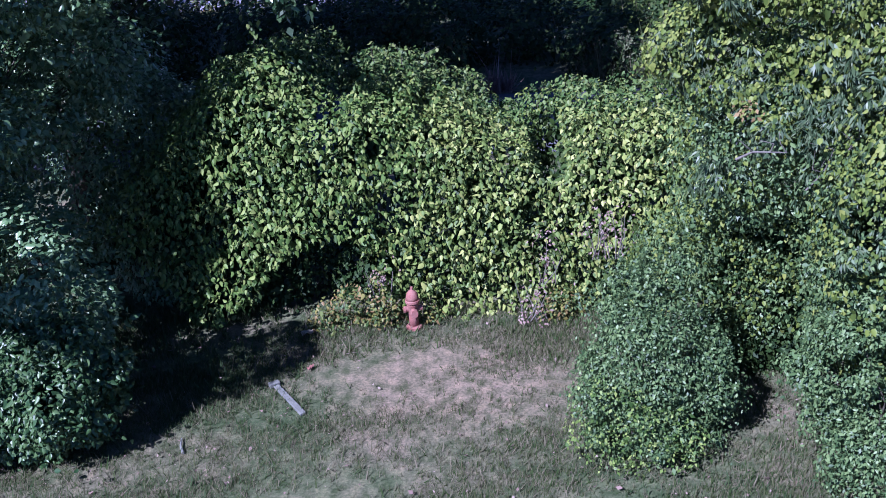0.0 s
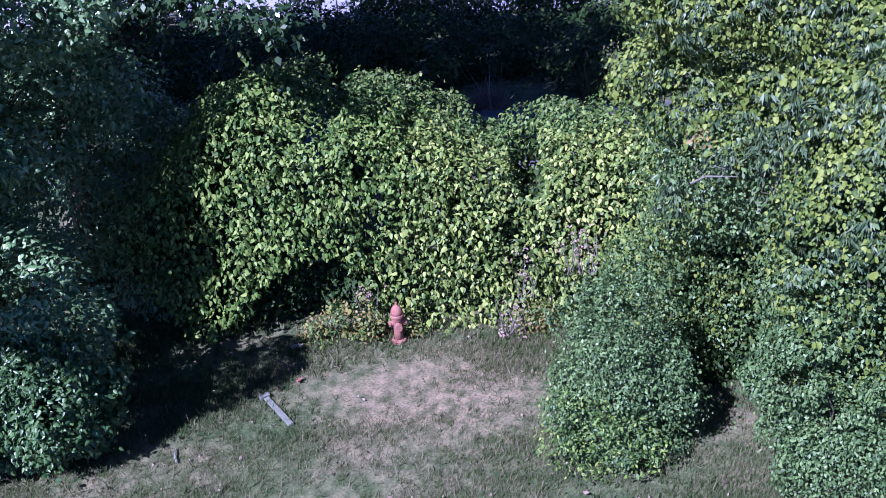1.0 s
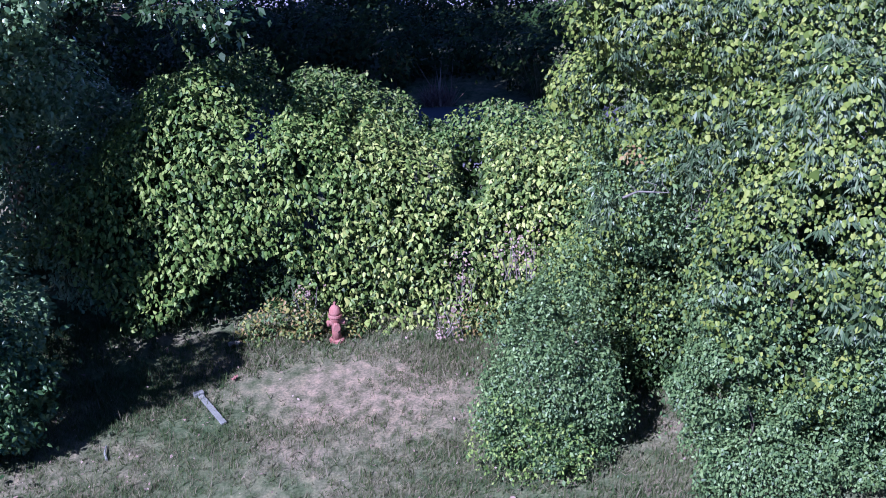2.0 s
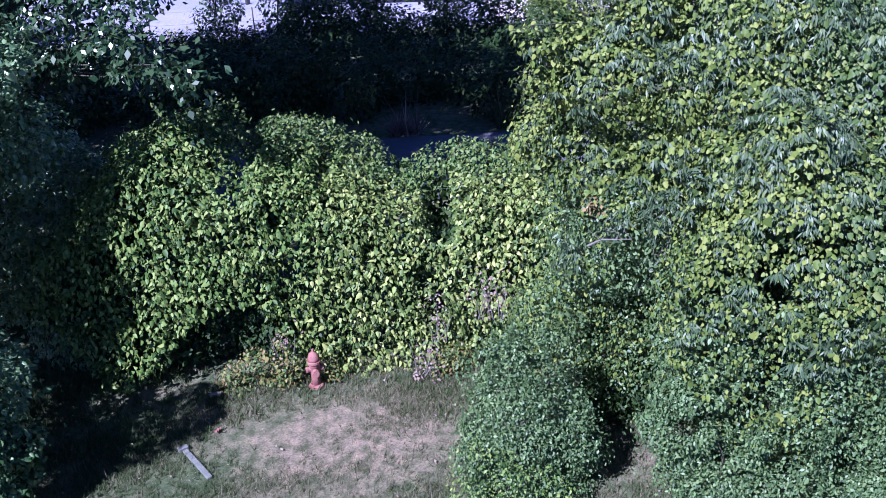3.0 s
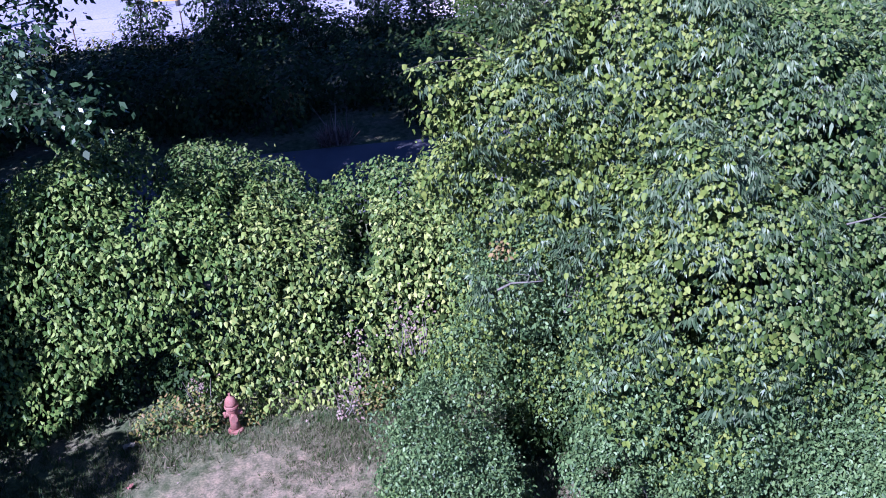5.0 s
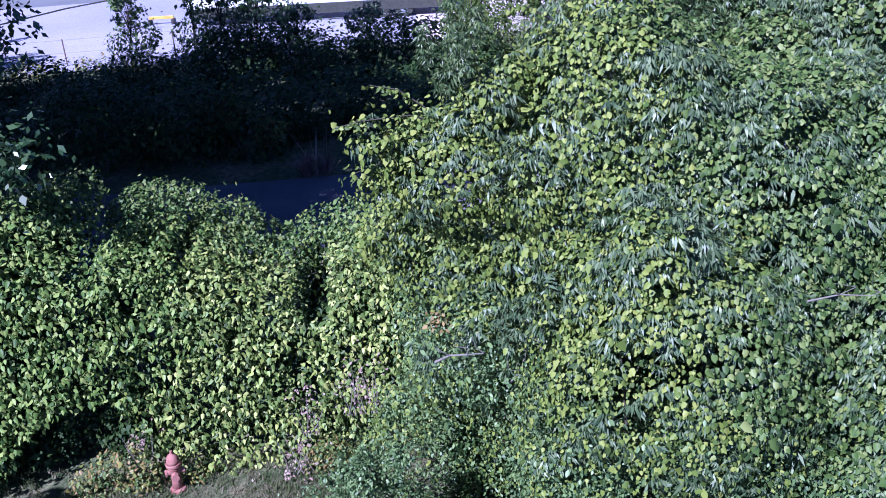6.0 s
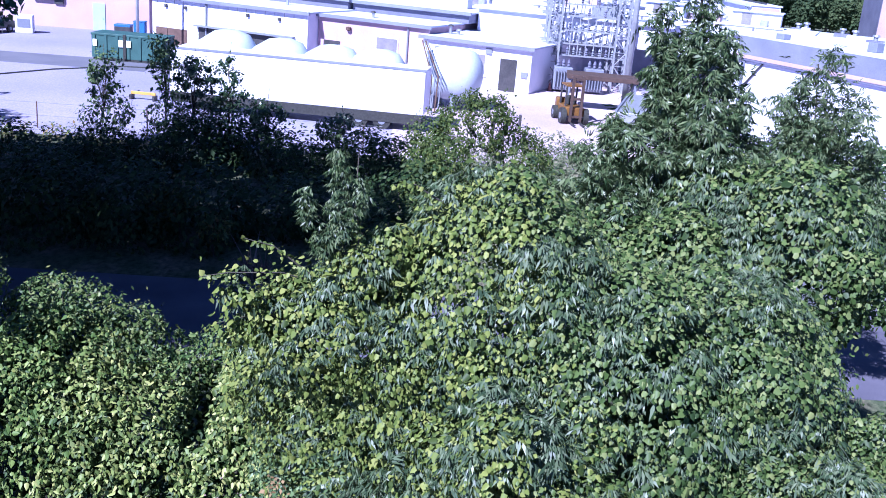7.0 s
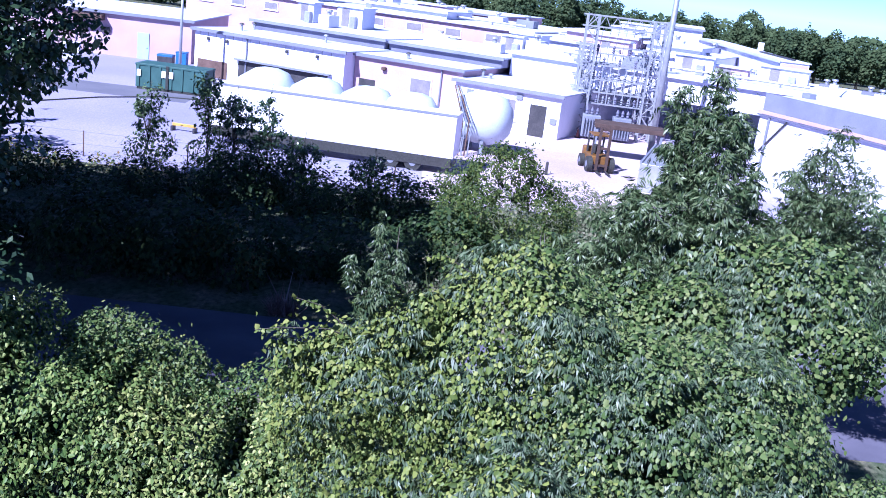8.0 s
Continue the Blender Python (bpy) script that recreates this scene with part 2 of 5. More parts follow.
M_GREEN = material("green enamel", (0.028, 0.075, 0.072), (0.05, 0.115, 0.11), scale=1.2, fine=15, rough=0.55)
M_YELLOW = material("machine yellow", (0.11, 0.05, 0.013), (0.2, 0.095, 0.022), scale=2, fine=20, rough=0.5)
M_AMBER = material("amber plastic", (0.42, 0.24, 0.05), (0.55, 0.34, 0.08), scale=2, fine=20, rough=0.5)
M_BROWN = material("rusty brown", (0.075, 0.045, 0.0375), (0.135, 0.0825, 0.0675), scale=2, fine=20, rough=0.85)
M_RUST = material("dark rust", (0.045, 0.028, 0.026), (0.085, 0.052, 0.045), scale=2, fine=20, rough=0.85)
M_BLUE = material("blue plastic", (0.021, 0.091, 0.28), (0.035, 0.14, 0.35), scale=3, fine=20, rough=0.5)
M_TANK = material("bluish white tank paint", (0.4, 0.45, 0.54), (0.5, 0.55, 0.64), scale=0.8, fine=9, rough=0.5, bump=0.05)
M_TEAL = material("pale teal paint", (0.3, 0.465, 0.465), (0.375, 0.525, 0.51), scale=2, fine=12, rough=0.6)
M_RED = material("faded red paint", (0.23, 0.078, 0.075), (0.33, 0.165, 0.16), scale=7, fine=50, rough=0.8, bump=0.25, spec=0.25)
M_WOOD = material("weathered board", (0.12, 0.116, 0.12), (0.216, 0.208, 0.216), scale=9, fine=60, rough=0.9, bump=0.5)
M_PAPER = material("pale litter", (0.247, 0.203, 0.165), (0.352, 0.3, 0.247), scale=12, fine=60, rough=0.9)
M_BRICK = material("pink brick", (0.375, 0.27, 0.255), (0.465, 0.352, 0.33), scale=0.6, fine=8, rough=0.9)
M_GLASS = material("dark window glass", (0.16, 0.15, 0.17), (0.24, 0.22, 0.24), scale=1.5, fine=9, rough=0.12, bump=0.0)


# ---------- building blocks ----------
def thing(name, label, category, at=(0, 0, 0), turn=0.0, group="", kind=""):
    ob = new(name)
    ob.empty_display_size = 0.3
    ob.matrix_world = pose(*at, 0, 0, turn)
    return tagged(ob, label, category, group, kind)


def part(name, bm, mat, parent=None, label="", smooth=False):
    me = bpy.data.meshes.new(name)
    bm.to_mesh(me)
    bm.free()
    me.materials.append(mat)
    if smooth:
        me.shade_smooth()
    ob = new(name, me)
    ob.parent = parent
    if label:
        tagged(ob, label)
    return ob


def box(lo, hi, bevel=0.0, bm=None):
    bm = bm or bmesh.new()
    c, s = (Vector(lo) + Vector(hi)) / 2, Vector(hi) - Vector(lo)
    made = bmesh.ops.create_cube(bm, size=1.0, matrix=Matrix.Translation(c) @ Matrix.Diagonal((*s, 1)))
    if bevel:
        edges = list({e for v in made["verts"] for e in v.link_edges})
        bmesh.ops.bevel(bm, geom=edges, offset=bevel, segments=2, affect="EDGES", profile=0.5)
    return bm


def rod(p0, p1, r0, r1=None, n=8, bm=None):
    bm = bm or bmesh.new()
    p0, p1 = Vector(p0), Vector(p1)
    d = p1 - p0
    m = Matrix.Translation((p0 + p1) / 2) @ d.to_track_quat("Z", "Y").to_matrix().to_4x4()
    bmesh.ops.create_cone(bm, cap_ends=True, segments=n, radius1=r0, radius2=r0 if r1 is None else r1, depth=d.length, matrix=m)
    return bm


def lathe(profile, n=20, bm=None, m=Matrix()):
    """A round body from (radius, height) pairs."""
    bm = bm or bmesh.new()
    rings = []
    for r, z in profile:
        rings.append([bm.verts.new(m @ Vector((r * math.cos(2 * math.pi * i / n), r * math.sin(2 * math.pi * i / n), z))) for i in range(n)])
    for a, b in zip(rings, rings[1:]):
        for i in range(n):
            bm.faces.new((a[i], a[(i + 1) % n], b[(i + 1) % n], b[i]))
    bm.faces.new(rings[0][::-1])
    bm.faces.new(rings[-1])
    return bm


def limb(points, r0, r1, n=7, bm=None):
    """A bent, tapered limb through some points."""
    bm = bm or bmesh.new()
    pts = [Vector(p) for p in points]
    rings = []
    for k, p in enumerate(pts):
        d = (pts[min(k + 1, len(pts) - 1)] - pts[max(k - 1, 0)]).normalized()
        q = d.to_track_quat("Z", "Y")
        r = r0 + (r1 - r0) * k / (len(pts) - 1)
        rings.append([bm.verts.new(p + q @ Vector((r * math.cos(2 * math.pi * i / n), r * math.sin(2 * math.pi * i / n), 0))) for i in range(n)])
    for a, b in zip(rings, rings[1:]):
        for i in range(n):
            bm.faces.new((a[i], a[(i + 1) % n], b[(i + 1) % n], b[i]))
    bm.faces.new(rings[0][::-1])
    bm.faces.new(rings[-1])
    return bm


# leaf templates: points (across, along, out) and faces
HEART = (np.array([(0, 0, 0.06), (0.36, 0.06, -0.1), (0.34, 0.55, -0.17), (0, 1, -0.1), (-0.34, 0.55, -0.17), (-0.36, 0.06, -0.1)]), [(0, 1, 2, 3), (0, 3, 4, 5)])
ROUND = (np.array([(0, 0, 0.04), (0.34, 0.3, -0.07), (0.2, 0.86, -0.1), (-0.2, 0.86, -0.1), (-0.34, 0.3, -0.07)]), [(0, 1, 2), (0, 2, 3), (0, 3, 4)])
DROP = (np.array([(0, 0, 0.05), (0.29, 0.14, -0.1), (0.26, 0.5, -0.14), (0, 1, -0.08), (-0.26, 0.5, -0.14), (-0.29, 0.14, -0.1)]), [(0, 1, 2, 3), (0, 3, 4, 5)])
KITE = (np.array([(0, 0, 0.02), (0.3, 0.42, -0.07), (0, 1, -0.04), (-0.3, 0.42, -0.07)]), [(0, 1, 2, 3)])
OVAL = (np.array([(0, 0, 0), (0.26, 0.35, -0.06), (0, 1, -0.08), (-0.26, 0.35, -0.06), (0.2, 0.7, -0.08), (-0.2, 0.7, -0.08)]), [(0, 1, 4, 2), (0, 2, 5, 3)])


def _hanging(leaflets, seed):
    """A twig end from which narrow leaflets hang."""
    r = np.random.default_rng(seed)
    v, f = [], []
    for k in range(leaflets):
        u = (k + 0.5) / leaflets - 0.5
        a, size = u * 1.1 + r.uniform(-0.25, 0.25), r.uniform(0.42, 0.62)
        d, s = np.array([math.sin(a), math.cos(a), r.uniform(-0.25, 0.1)]), np.array([math.cos(a), -math.sin(a), 0.3 * r.choice((-1, 1))]) * 0.066
        o = np.array([u * 0.75, 0.9 * abs(u) ** 1.5, -0.25 * abs(u) + r.uniform(-0.1, 0.1)])
        i = len(v)
        v += [o, o + d * 0.4 * size + s, o + d * size + (0, 0, -0.1), o + d * 0.4 * size - s]
        f.append((i, i + 1, i + 2, i + 3))
    return np.array(v), f


SPRAY = _hanging(8, 3)
CLUMP = (np.array([(0, 0, 0), (0.45, 0.2, -0.1), (0.5, 0.7, 0.05), (0.1, 1, -0.05), (-0.4, 0.85, 0.06), (-0.5, 0.3, -0.05)]), [(0, 1, 2, 3), (0, 3, 4, 5)])


def unit(a):
    return a / np.maximum(np.linalg.norm(a, axis=1, keepdims=True), 1e-9)


def leaves_mesh(name, P, N, size, template, mat, droop=0.7, rng=None):
    """One mesh of leaves: places, outward directions, lengths."""
    tv, tf = template
    n = len(P)
    N = unit(N)
    tip = unit(np.array([[0, 0, -droop]]) + rng.normal(0, 0.5, (n, 3)))
    tip = unit(tip - N * (tip * N).sum(1, keepdims=True))
    side = np.cross(tip, N)
    V = P[:, None] + size[:, None, None] * (tv[None, :, :1] * side[:, None] + tv[None, :, 1:2] * tip[:, None] + tv[None, :, 2:] * N[:, None])
    k = len(tv)
    F = np.array(tf)
    idx = (np.arange(n)[:, None, None] * k + F[None]).reshape(-1)
    me = bpy.data.meshes.new(name)
    nf = n * len(tf)
    me.vertices.add(n * k)
    me.vertices.foreach_set("co", V.reshape(-1).astype(np.float32))
    me.loops.add(len(idx))
    me.loops.foreach_set("vertex_index", idx.astype(np.int32))
    me.polygons.add(nf)
    me.polygons.foreach_set("loop_start", np.arange(nf, dtype=np.int32) * F.shape[1])
    me.polygons.foreach_set("loop_total", np.full(nf, F.shape[1], dtype=np.int32))
    me.update(calc_edges=True)
    me.materials.append(mat)
    return me


def lumps(p, seed, scale=0.9):
    """A cheap smooth unevenness in -1..1."""
    s = np.zeros(len(p))
    r = np.random.default_rng(seed)
    for k in range(5):
        w = r.normal(0, 1, 3) * (1 + 0.6 * k) / scale
        s += np.sin(p @ w + r.uniform(0, 6.28)) / (1 + 0.5 * k)
    return s / 2.4


def on_mounds(mounds, density, rng, rough=0.18, depth=0.35, floor=0.05, gaps=0.0, seed=1, fine_gaps=2.2):
    """Places and outward directions on the outside of a union of ellipsoids, some of them a little inside."""
    mounds = np.array(mounds, float)
    PP, NN = [], []
    for i, (cx, cy, cz, rx, ry, rz) in enumerate(mounds):
        area = 4 * math.pi * (((rx * ry) ** 1.6 + (rx * rz) ** 1.6 + (ry * rz) ** 1.6) / 3) ** (1 / 1.6)
        n = int(area * density)
        d = unit(rng.normal(0, 1, (n, 3)))
        w = np.linalg.norm(d / np.array([rx, ry, rz]), axis=1)
        keep = rng.uniform(0, 1, n) < (w / w.max()) ** 0.5
        d = d[keep]
        c, r = np.array([cx, cy, cz]), np.array([rx, ry, rz])
        p = c + d * r
        nn = unit(d / r)
        p = p + nn * (lumps(p, seed) * rough + lumps(p * 3.1, seed + 3) * rough * 0.45)[:, None]
        p = p + nn * (rng.exponential(0.05, len(p)) * (rng.uniform(0, 1, len(p)) < 0.12) * 2)[:, None]
        inward = np.minimum(rng.exponential(depth * 0.45, len(p)), depth * 2.2)
        p = p - nn * inward[:, None]
        ok = p[:, 2] > floor
        for j, (ax, ay, az, bx, by, bz) in enumerate(mounds):
            if j != i:
                ok &= (((p - (ax, ay, az)) / (bx, by, bz)) ** 2).sum(1) > 0.62
        if gaps:
            ok &= lumps(p * fine_gaps, seed + 7) > -1 + gaps
        PP.append(p[ok])
        NN.append(nn[ok])
    return np.concatenate(PP), np.concatenate(NN)


def foliage(name, mounds, density, size, template, mat, parent, seed, rough=0.18, depth=0.35, lift=0.45, wild=0.45, sunward=0.4, droop=0.7, gaps=0.0, label="", spread=0.25, fine_gaps=2.2, above=None, below=None, rear=0.0, slope=0.0, hollow=0.0, span=None):
    rng = np.random.default_rng(seed)
    P, N = on_mounds(mounds, density, rng, rough, depth, gaps=gaps, seed=seed, fine_gaps=fine_gaps)
    keep = (rng.uniform(0, 1, len(P)) > rear) | (N[:, 1] < 0.45)
    edge = lumps(P, seed + 20) * 0.6 + rng.normal(0, 0.25, len(P)) - slope * (P[:, 0] - 5)
    if above is not None:
        keep &= P[:, 2] + edge > above
    if below is not None:
        keep &= P[:, 2] + edge < below
    if span:
        x = P[:, 0] + lumps(P, 31) * 0.9 + rng.normal(0, 0.3, len(P))
        keep &= (x > span[0]) & (x <= span[1])
    if hollow:
        keep &= lumps(P * np.array([1.7, 1.7, 3.6]), 77) + rng.normal(0, 0.08, len(P)) > -1 + hollow
    P, N = P[keep], N[keep]
    N = unit(N * (1 - lift) + np.array([0, 0, lift * 0.6]) + np.array(to_sun) * sunward + rng.normal(0, wild, P.shape) * 0.6)
    s = size * np.exp(rng.normal(0, spread, len(P)))
    ob = new(name, leaves_mesh(name, P, N, s, template, mat, droop, rng))
    ob.parent = parent
    tagged(ob, label, kind="stuff")
    return ob


def sheet(rows, density, rng, rough=0.12, seed=1, pits=(), inward=0.0):
    """Places and outward directions on a leafy bank: rows of (x, foot y, foot z, shoulder y, shoulder z, back y, back z), with dark pits (x, z, radius, depth) in its face."""
    R = np.array(rows, float)
    u, v = np.linspace(R[0, 0], R[-1, 0], 160), np.linspace(0, 1, 60)
    k = [np.interp(u, R[:, 0], R[:, i])[:, None] for i in range(1, 7)]
    a, b, c = (1 - v) ** 2, 6 * v * (1 - v), v ** 2
    w = a + b + c
    G = np.stack([np.repeat(u[:, None], 60, 1), (a * k[0] + b * k[2] + c * k[4]) / w, (a * k[1] + b * k[3] + c * k[5]) / w], 2)
    du, dv = np.gradient(G, axis=0), np.gradient(G, axis=1)
    C = np.cross(du, dv)
    area = np.linalg.norm(C, axis=2)
    p = area.reshape(-1) / area.sum()
    n = int(area.sum() * density)
    i, j = np.divmod(rng.choice(len(p), n, p=p), 60)
    f, g = rng.uniform(-0.5, 0.5, (n, 1)), rng.uniform(-0.5, 0.5, (n, 1))
    P, N = G[i, j] + du[i, j] * f + dv[i, j] * g, unit(C[i, j])
    P = P + N * (lumps(P, seed, 0.8) * rough + lumps(P * 2.7, seed + 3, 0.8) * rough * 0.6)[:, None]
    if inward:
        P = P - N * (inward * rng.uniform(0.6, 1.3, n))[:, None]
    else:
        P = P - N * (rng.uniform(0, 1, n) ** 1.5 * 0.28)[:, None]
    for x, z, r, d in pits:
        e = ((P[:, 0] - x) / r) ** 2 + ((P[:, 2] - z) / (1.35 * r)) ** 2
        near = (P[:, 1] < 18.5)
        P = P - N * (d * np.exp(-e) * near)[:, None]
        keep = ~(near & (e < (1.1 if d >= 1 else 0.8)) & (rng.uniform(0, 1, len(P)) < (0.97 if d >= 1 else 0.75)))
        P, N = P[keep], N[keep]
    return P, N


def bank(name, rows, density, size, template, mat, parent, seed, rough=0.12, pits=(), inward=0.0, wild=0.4, sunward=0.35, droop=1.3, spread=0.22, thin=0.0, label="", span=None, depth=None):
    """A layer of hanging leaves over a leafy bank."""
    rng = np.random.default_rng(seed)
    P, N = sheet(rows, density, rng, rough, 7, pits, inward)
    if thin:
        keep = lumps(P * 3.3, seed + 9, 0.8) + rng.normal(0, 0.25, len(P)) > -1 + thin
        P, N = P[keep], N[keep]
    if depth:
        y = P[:, 1] + lumps(P, 33) * 0.5 + rng.normal(0, 0.3, len(P))
        keep = (y > depth[0]) & (y <= depth[1])
        P, N = P[keep], N[keep]
    if span:
        x = P[:, 0] + lumps(P, 31) * 0.7 + rng.normal(0, 0.2, len(P))
        keep = (x > span[0]) & (x <= span[1])
        P, N = P[keep], N[keep]
    N = unit(N + np.array(to_sun) * sunward + rng.normal(0, wild, P.shape))
    ob = new(name, leaves_mesh(name, P, N, size * np.exp(rng.normal(0, spread, len(P))), template, mat, droop, rng))
    ob.parent = parent
    return tagged(ob, label, kind="stuff")


def bumpy(mounds, n, seed, lo, hi, side=(0, -1, 0.4)):
    """The mounds with smaller ones grown on their outsides."""
    rng = np.random.default_rng(seed)
    out = list(mounds)
    for _ in range(n):
        cx, cy, cz, rx, ry, rz = mounds[rng.integers(len(mounds))]
        d = rng.normal(0, 1, 3) + np.array(side) * 0.8
        d /= np.linalg.norm(d)
        r = rng.uniform(lo, hi)
        out.append((cx + d[0] * rx * 0.85, cy + d[1] * ry * 0.85, max(0.3, cz + d[2] * rz * 0.85), r * rng.uniform(0.8, 1.3), r * rng.uniform(0.8, 1.2), r * rng.uniform(0.7, 1.2)))
    return out


def crown(x, y, z, rx, ry, rz, n, seed, r=(1.0, 1.9)):
    """A crown as a heap of separate leafy boughs."""
    rng = random.Random(seed)
    out = []
    while len(out) < n:
        d = Vector((rng.gauss(0, 1), rng.gauss(0, 1), rng.gauss(0, 1))).normalized() * rng.uniform(0.35, 0.85)
        s = rng.uniform(*r)
        out.append((x + d.x * rx, y + d.y * ry, z + d.z * rz, s * rng.uniform(0.9, 1.3), s * rng.uniform(0.9, 1.3), s * rng.uniform(0.6, 0.9)))
    return out


def stems(name, parent, base, tips, r0, seed, mat=None):
    """Bent stems from the ground to some tips, each a part."""
    rng = random.Random(seed)
    for tip in tips:
        b, t = Vector(base(tip) if callable(base) else base), Vector(tip)
        mid = b.lerp(t, 0.5) + Vector((rng.uniform(-0.2, 0.2), rng.uniform(-0.2, 0.2), 0.15)) * (t - b).length * 0.4
        q = b.lerp(mid, 0.5) + Vector((rng.uniform(-0.05, 0.05), rng.uniform(-0.05, 0.05), 0))
        part(name, limb([b, q, mid, t], r0, r0 * 0.25), mat or M_BARK, parent)


def shrub(name, label, category, mounds, density, size, template, mat, seed, group="", stem_r=0.03, nstems=5, **kw):
    m = np.array(mounds)
    c = m[:, :2].mean(0)
    ob = thing(name, label, category, group=group)
    rng = random.Random(seed)
    tips = [(x + rng.uniform(-0.3, 0.3) * a, y + rng.uniform(-0.3, 0.3) * b, z + 0.45 * h) for x, y, z, a, b, h in mounds][:nstems]
    while len(tips) < nstems:
        x, y, z, a, b, h = rng.choice(mounds)
        tips.append((x + rng.uniform(-0.5, 0.5) * a, y + rng.uniform(-0.5, 0.5) * b, z + 0.4 * h))
    stems("stem", ob, lambda t: (t[0] * 0.7 + c[0] * 0.3, t[1] * 0.7 + c[1] * 0.3, -0.05), tips, stem_r, seed)
    foliage("foliage", mounds, density, size, template, mat, ob, seed, **kw)
    return ob


def tendril(parent, points, leaves, size, mat, seed):
    """A vine shoot with leaves along it: stem and leaves, two parts of the plant."""
    rng = np.random.default_rng(seed)
    pts = np.array(points, float)
    part("shoot", limb(points, 0.012, 0.004, n=5), M_BARK, parent)
    s = np.sort(rng.uniform(0, len(pts) - 1.001, leaves))
    i = s.astype(int)
    P = pts[i] + (pts[i + 1] - pts[i]) * (s - i)[:, None] + rng.normal(0, 0.02, (leaves, 3))
    N = unit(np.array(to_sun) * 0.5 + np.array([0, -0.6, 0.3]) + rng.normal(0, 0.4, P.shape))
    ob = new("shoot_leaves", leaves_mesh("shoot_leaves", P, N, size * np.exp(rng.normal(0, 0.2, leaves)), HEART, mat, 1.0, rng))
    ob.parent = parent


def tree(name, label, base, top, mounds, density, size, template, mat, seed, r=0.22, category="tree", **kw):
    ob = thing(name, label, category)
    b, t = Vector(base), Vector(top)
    rng = random.Random(seed)
    pts = [b + (t - b) * f + Vector((rng.uniform(-0.25, 0.25), rng.uniform(-0.25, 0.25), 0)) * (0 < f < 1) for f in (0, 0.25, 0.5, 0.75, 1)]
    part("trunk", limb(pts, r, r * 0.2, n=10), M_BARK, ob, smooth=True)
    for x, y, z, a, c, h in mounds:
        for k in range(2):
            tip = Vector((x + rng.uniform(-0.3, 0.3) * a, y + rng.uniform(-0.3, 0.3) * c, z + rng.uniform(-0.2, 0.3) * h))
            f = min(0.85, max(0.2, (tip.z - b.z) / (t.z - b.z) * 0.62))
            s = b + (t - b) * f
            mid = s.lerp(tip, 0.5) + Vector((0, 0, 0.12 * (tip - s).length))
            part("limb", limb([s, s.lerp(mid, 0.5), mid, tip], min(r * 0.26, 0.035 * a + 0.005), r * 0.03), M_BARK, ob)
    foliage("crown", mounds, density, size, template, mat, ob, seed, **kw)
    return ob


# ---------- ground ----------
bm = bmesh.new()
bmesh.ops.create_grid(bm, x_segments=24, y_segments=150, size=1500)
for v in bm.verts:
    v.co.z = -0.032 * max(0.0, v.co.y - 150)
tagged(part("ground", bm, M_SOIL), "dry patchy lawn and bare soil reaching far off", "ground", kind="structure")
tagged(part("road", box((-60, 23.8, -0.1), (60, 29.6, 0.02)), M_ROAD), "worn grey lane behind the hedge, mostly in shade", "road", kind="structure")
tagged(part("pavement", box((-60, 48.3, -0.1), (45, 132, 0.03)), M_CONCRETE), "sun-bleached pale concrete works yard", "pavement", kind="structure")
tagged(part("pavement_3", box((16, 39, -0.1), (60, 48.28, 0.03)), M_CONCRETE), "pale concrete apron beside the warehouse", "pavement", kind="structure")
tagged(part("pavement_4", box((4.5, 48.6, -0.05), (24.0, 84.0, 0.036)), M_PALE), "bleached pinkish concrete before the switchyard", "pavement", kind="structure")
tagged(part("pavement_2", box((-60, 70.5, -0.05), (-13.0, 75.8, 0.036)), M_ASPHALT), "darker asphalt strip across the works yard", "pavement", kind="structure")

tagged(part("verge", box((13, 29.62, -0.08), (60, 33.4, 0.012)), M_ASPHALT), "bare grey verge along the sunny lane", "verge", kind="structure")

# ---------- hedge and thicket ----------
HEDGE = [(-5.75, 15.0, 1.75, 15.4, 2.3, 17.0, 2.3), (-4.8, 14.5, 0.8, 15.3, 3.1, 17.8, 3.2), (-4.2, 14.4, 0.35, 15.3, 3.75, 18.2, 3.95), (-3.8, 14.35, 0.5, 15.3, 4.0, 18.5, 4.15), (-3.3, 14.4, 1.05, 15.4, 4.1, 18.5, 4.15), (-2.7, 14.6, 1.5, 15.5, 3.8, 18.8, 3.9), (-2.2, 14.8, 1.6, 15.6, 3.5, 19.0, 3.4),
         (-1.6, 15.1, 1.5, 15.6, 3.7, 19.3, 3.65), (-0.95, 14.95, -0.05, 15.6, 3.6, 19.4, 3.5), (0.3, 14.95, -0.05, 15.6, 3.2, 19.6, 2.7), (0.9, 14.95, -0.05, 15.65, 2.95, 20.0, 2.25), (1.5, 14.95, -0.05, 15.65, 2.85, 19.9, 2.5), (2.2, 14.95, -0.05, 15.6, 3.05, 19.6, 2.8), (4.3, 14.8, -0.05, 15.3, 3.1, 19.5, 2.8)]
PITS = [(-1.3, 2.8, 0.14, 0.4), (1.38, 3.0, 0.16, 1.0), (1.52, 2.72, 0.2, 1.1), (1.68, 2.4, 0.18, 1.0), (1.28, 1.6, 0.18, 0.7), (1.5, 1.1, 0.18, 0.5), (-0.5, 3.35, 0.16, 0.4), (-1.15, 1.6, 0.14, 0.4), (-2.0, 3.6, 0.15, 0.4), (0.35, 2.1, 0.09, 0.3), (-2.9, 2.3, 0.1, 0.3), (0.9, 3.0, 0.14, 0.4), (-3.6, 3.1, 0.1, 0.3)]
h_ = thing("hedge", "tall hedge overgrown with broad yellow-green vine leaves", "hedge")
rh = random.Random(11)
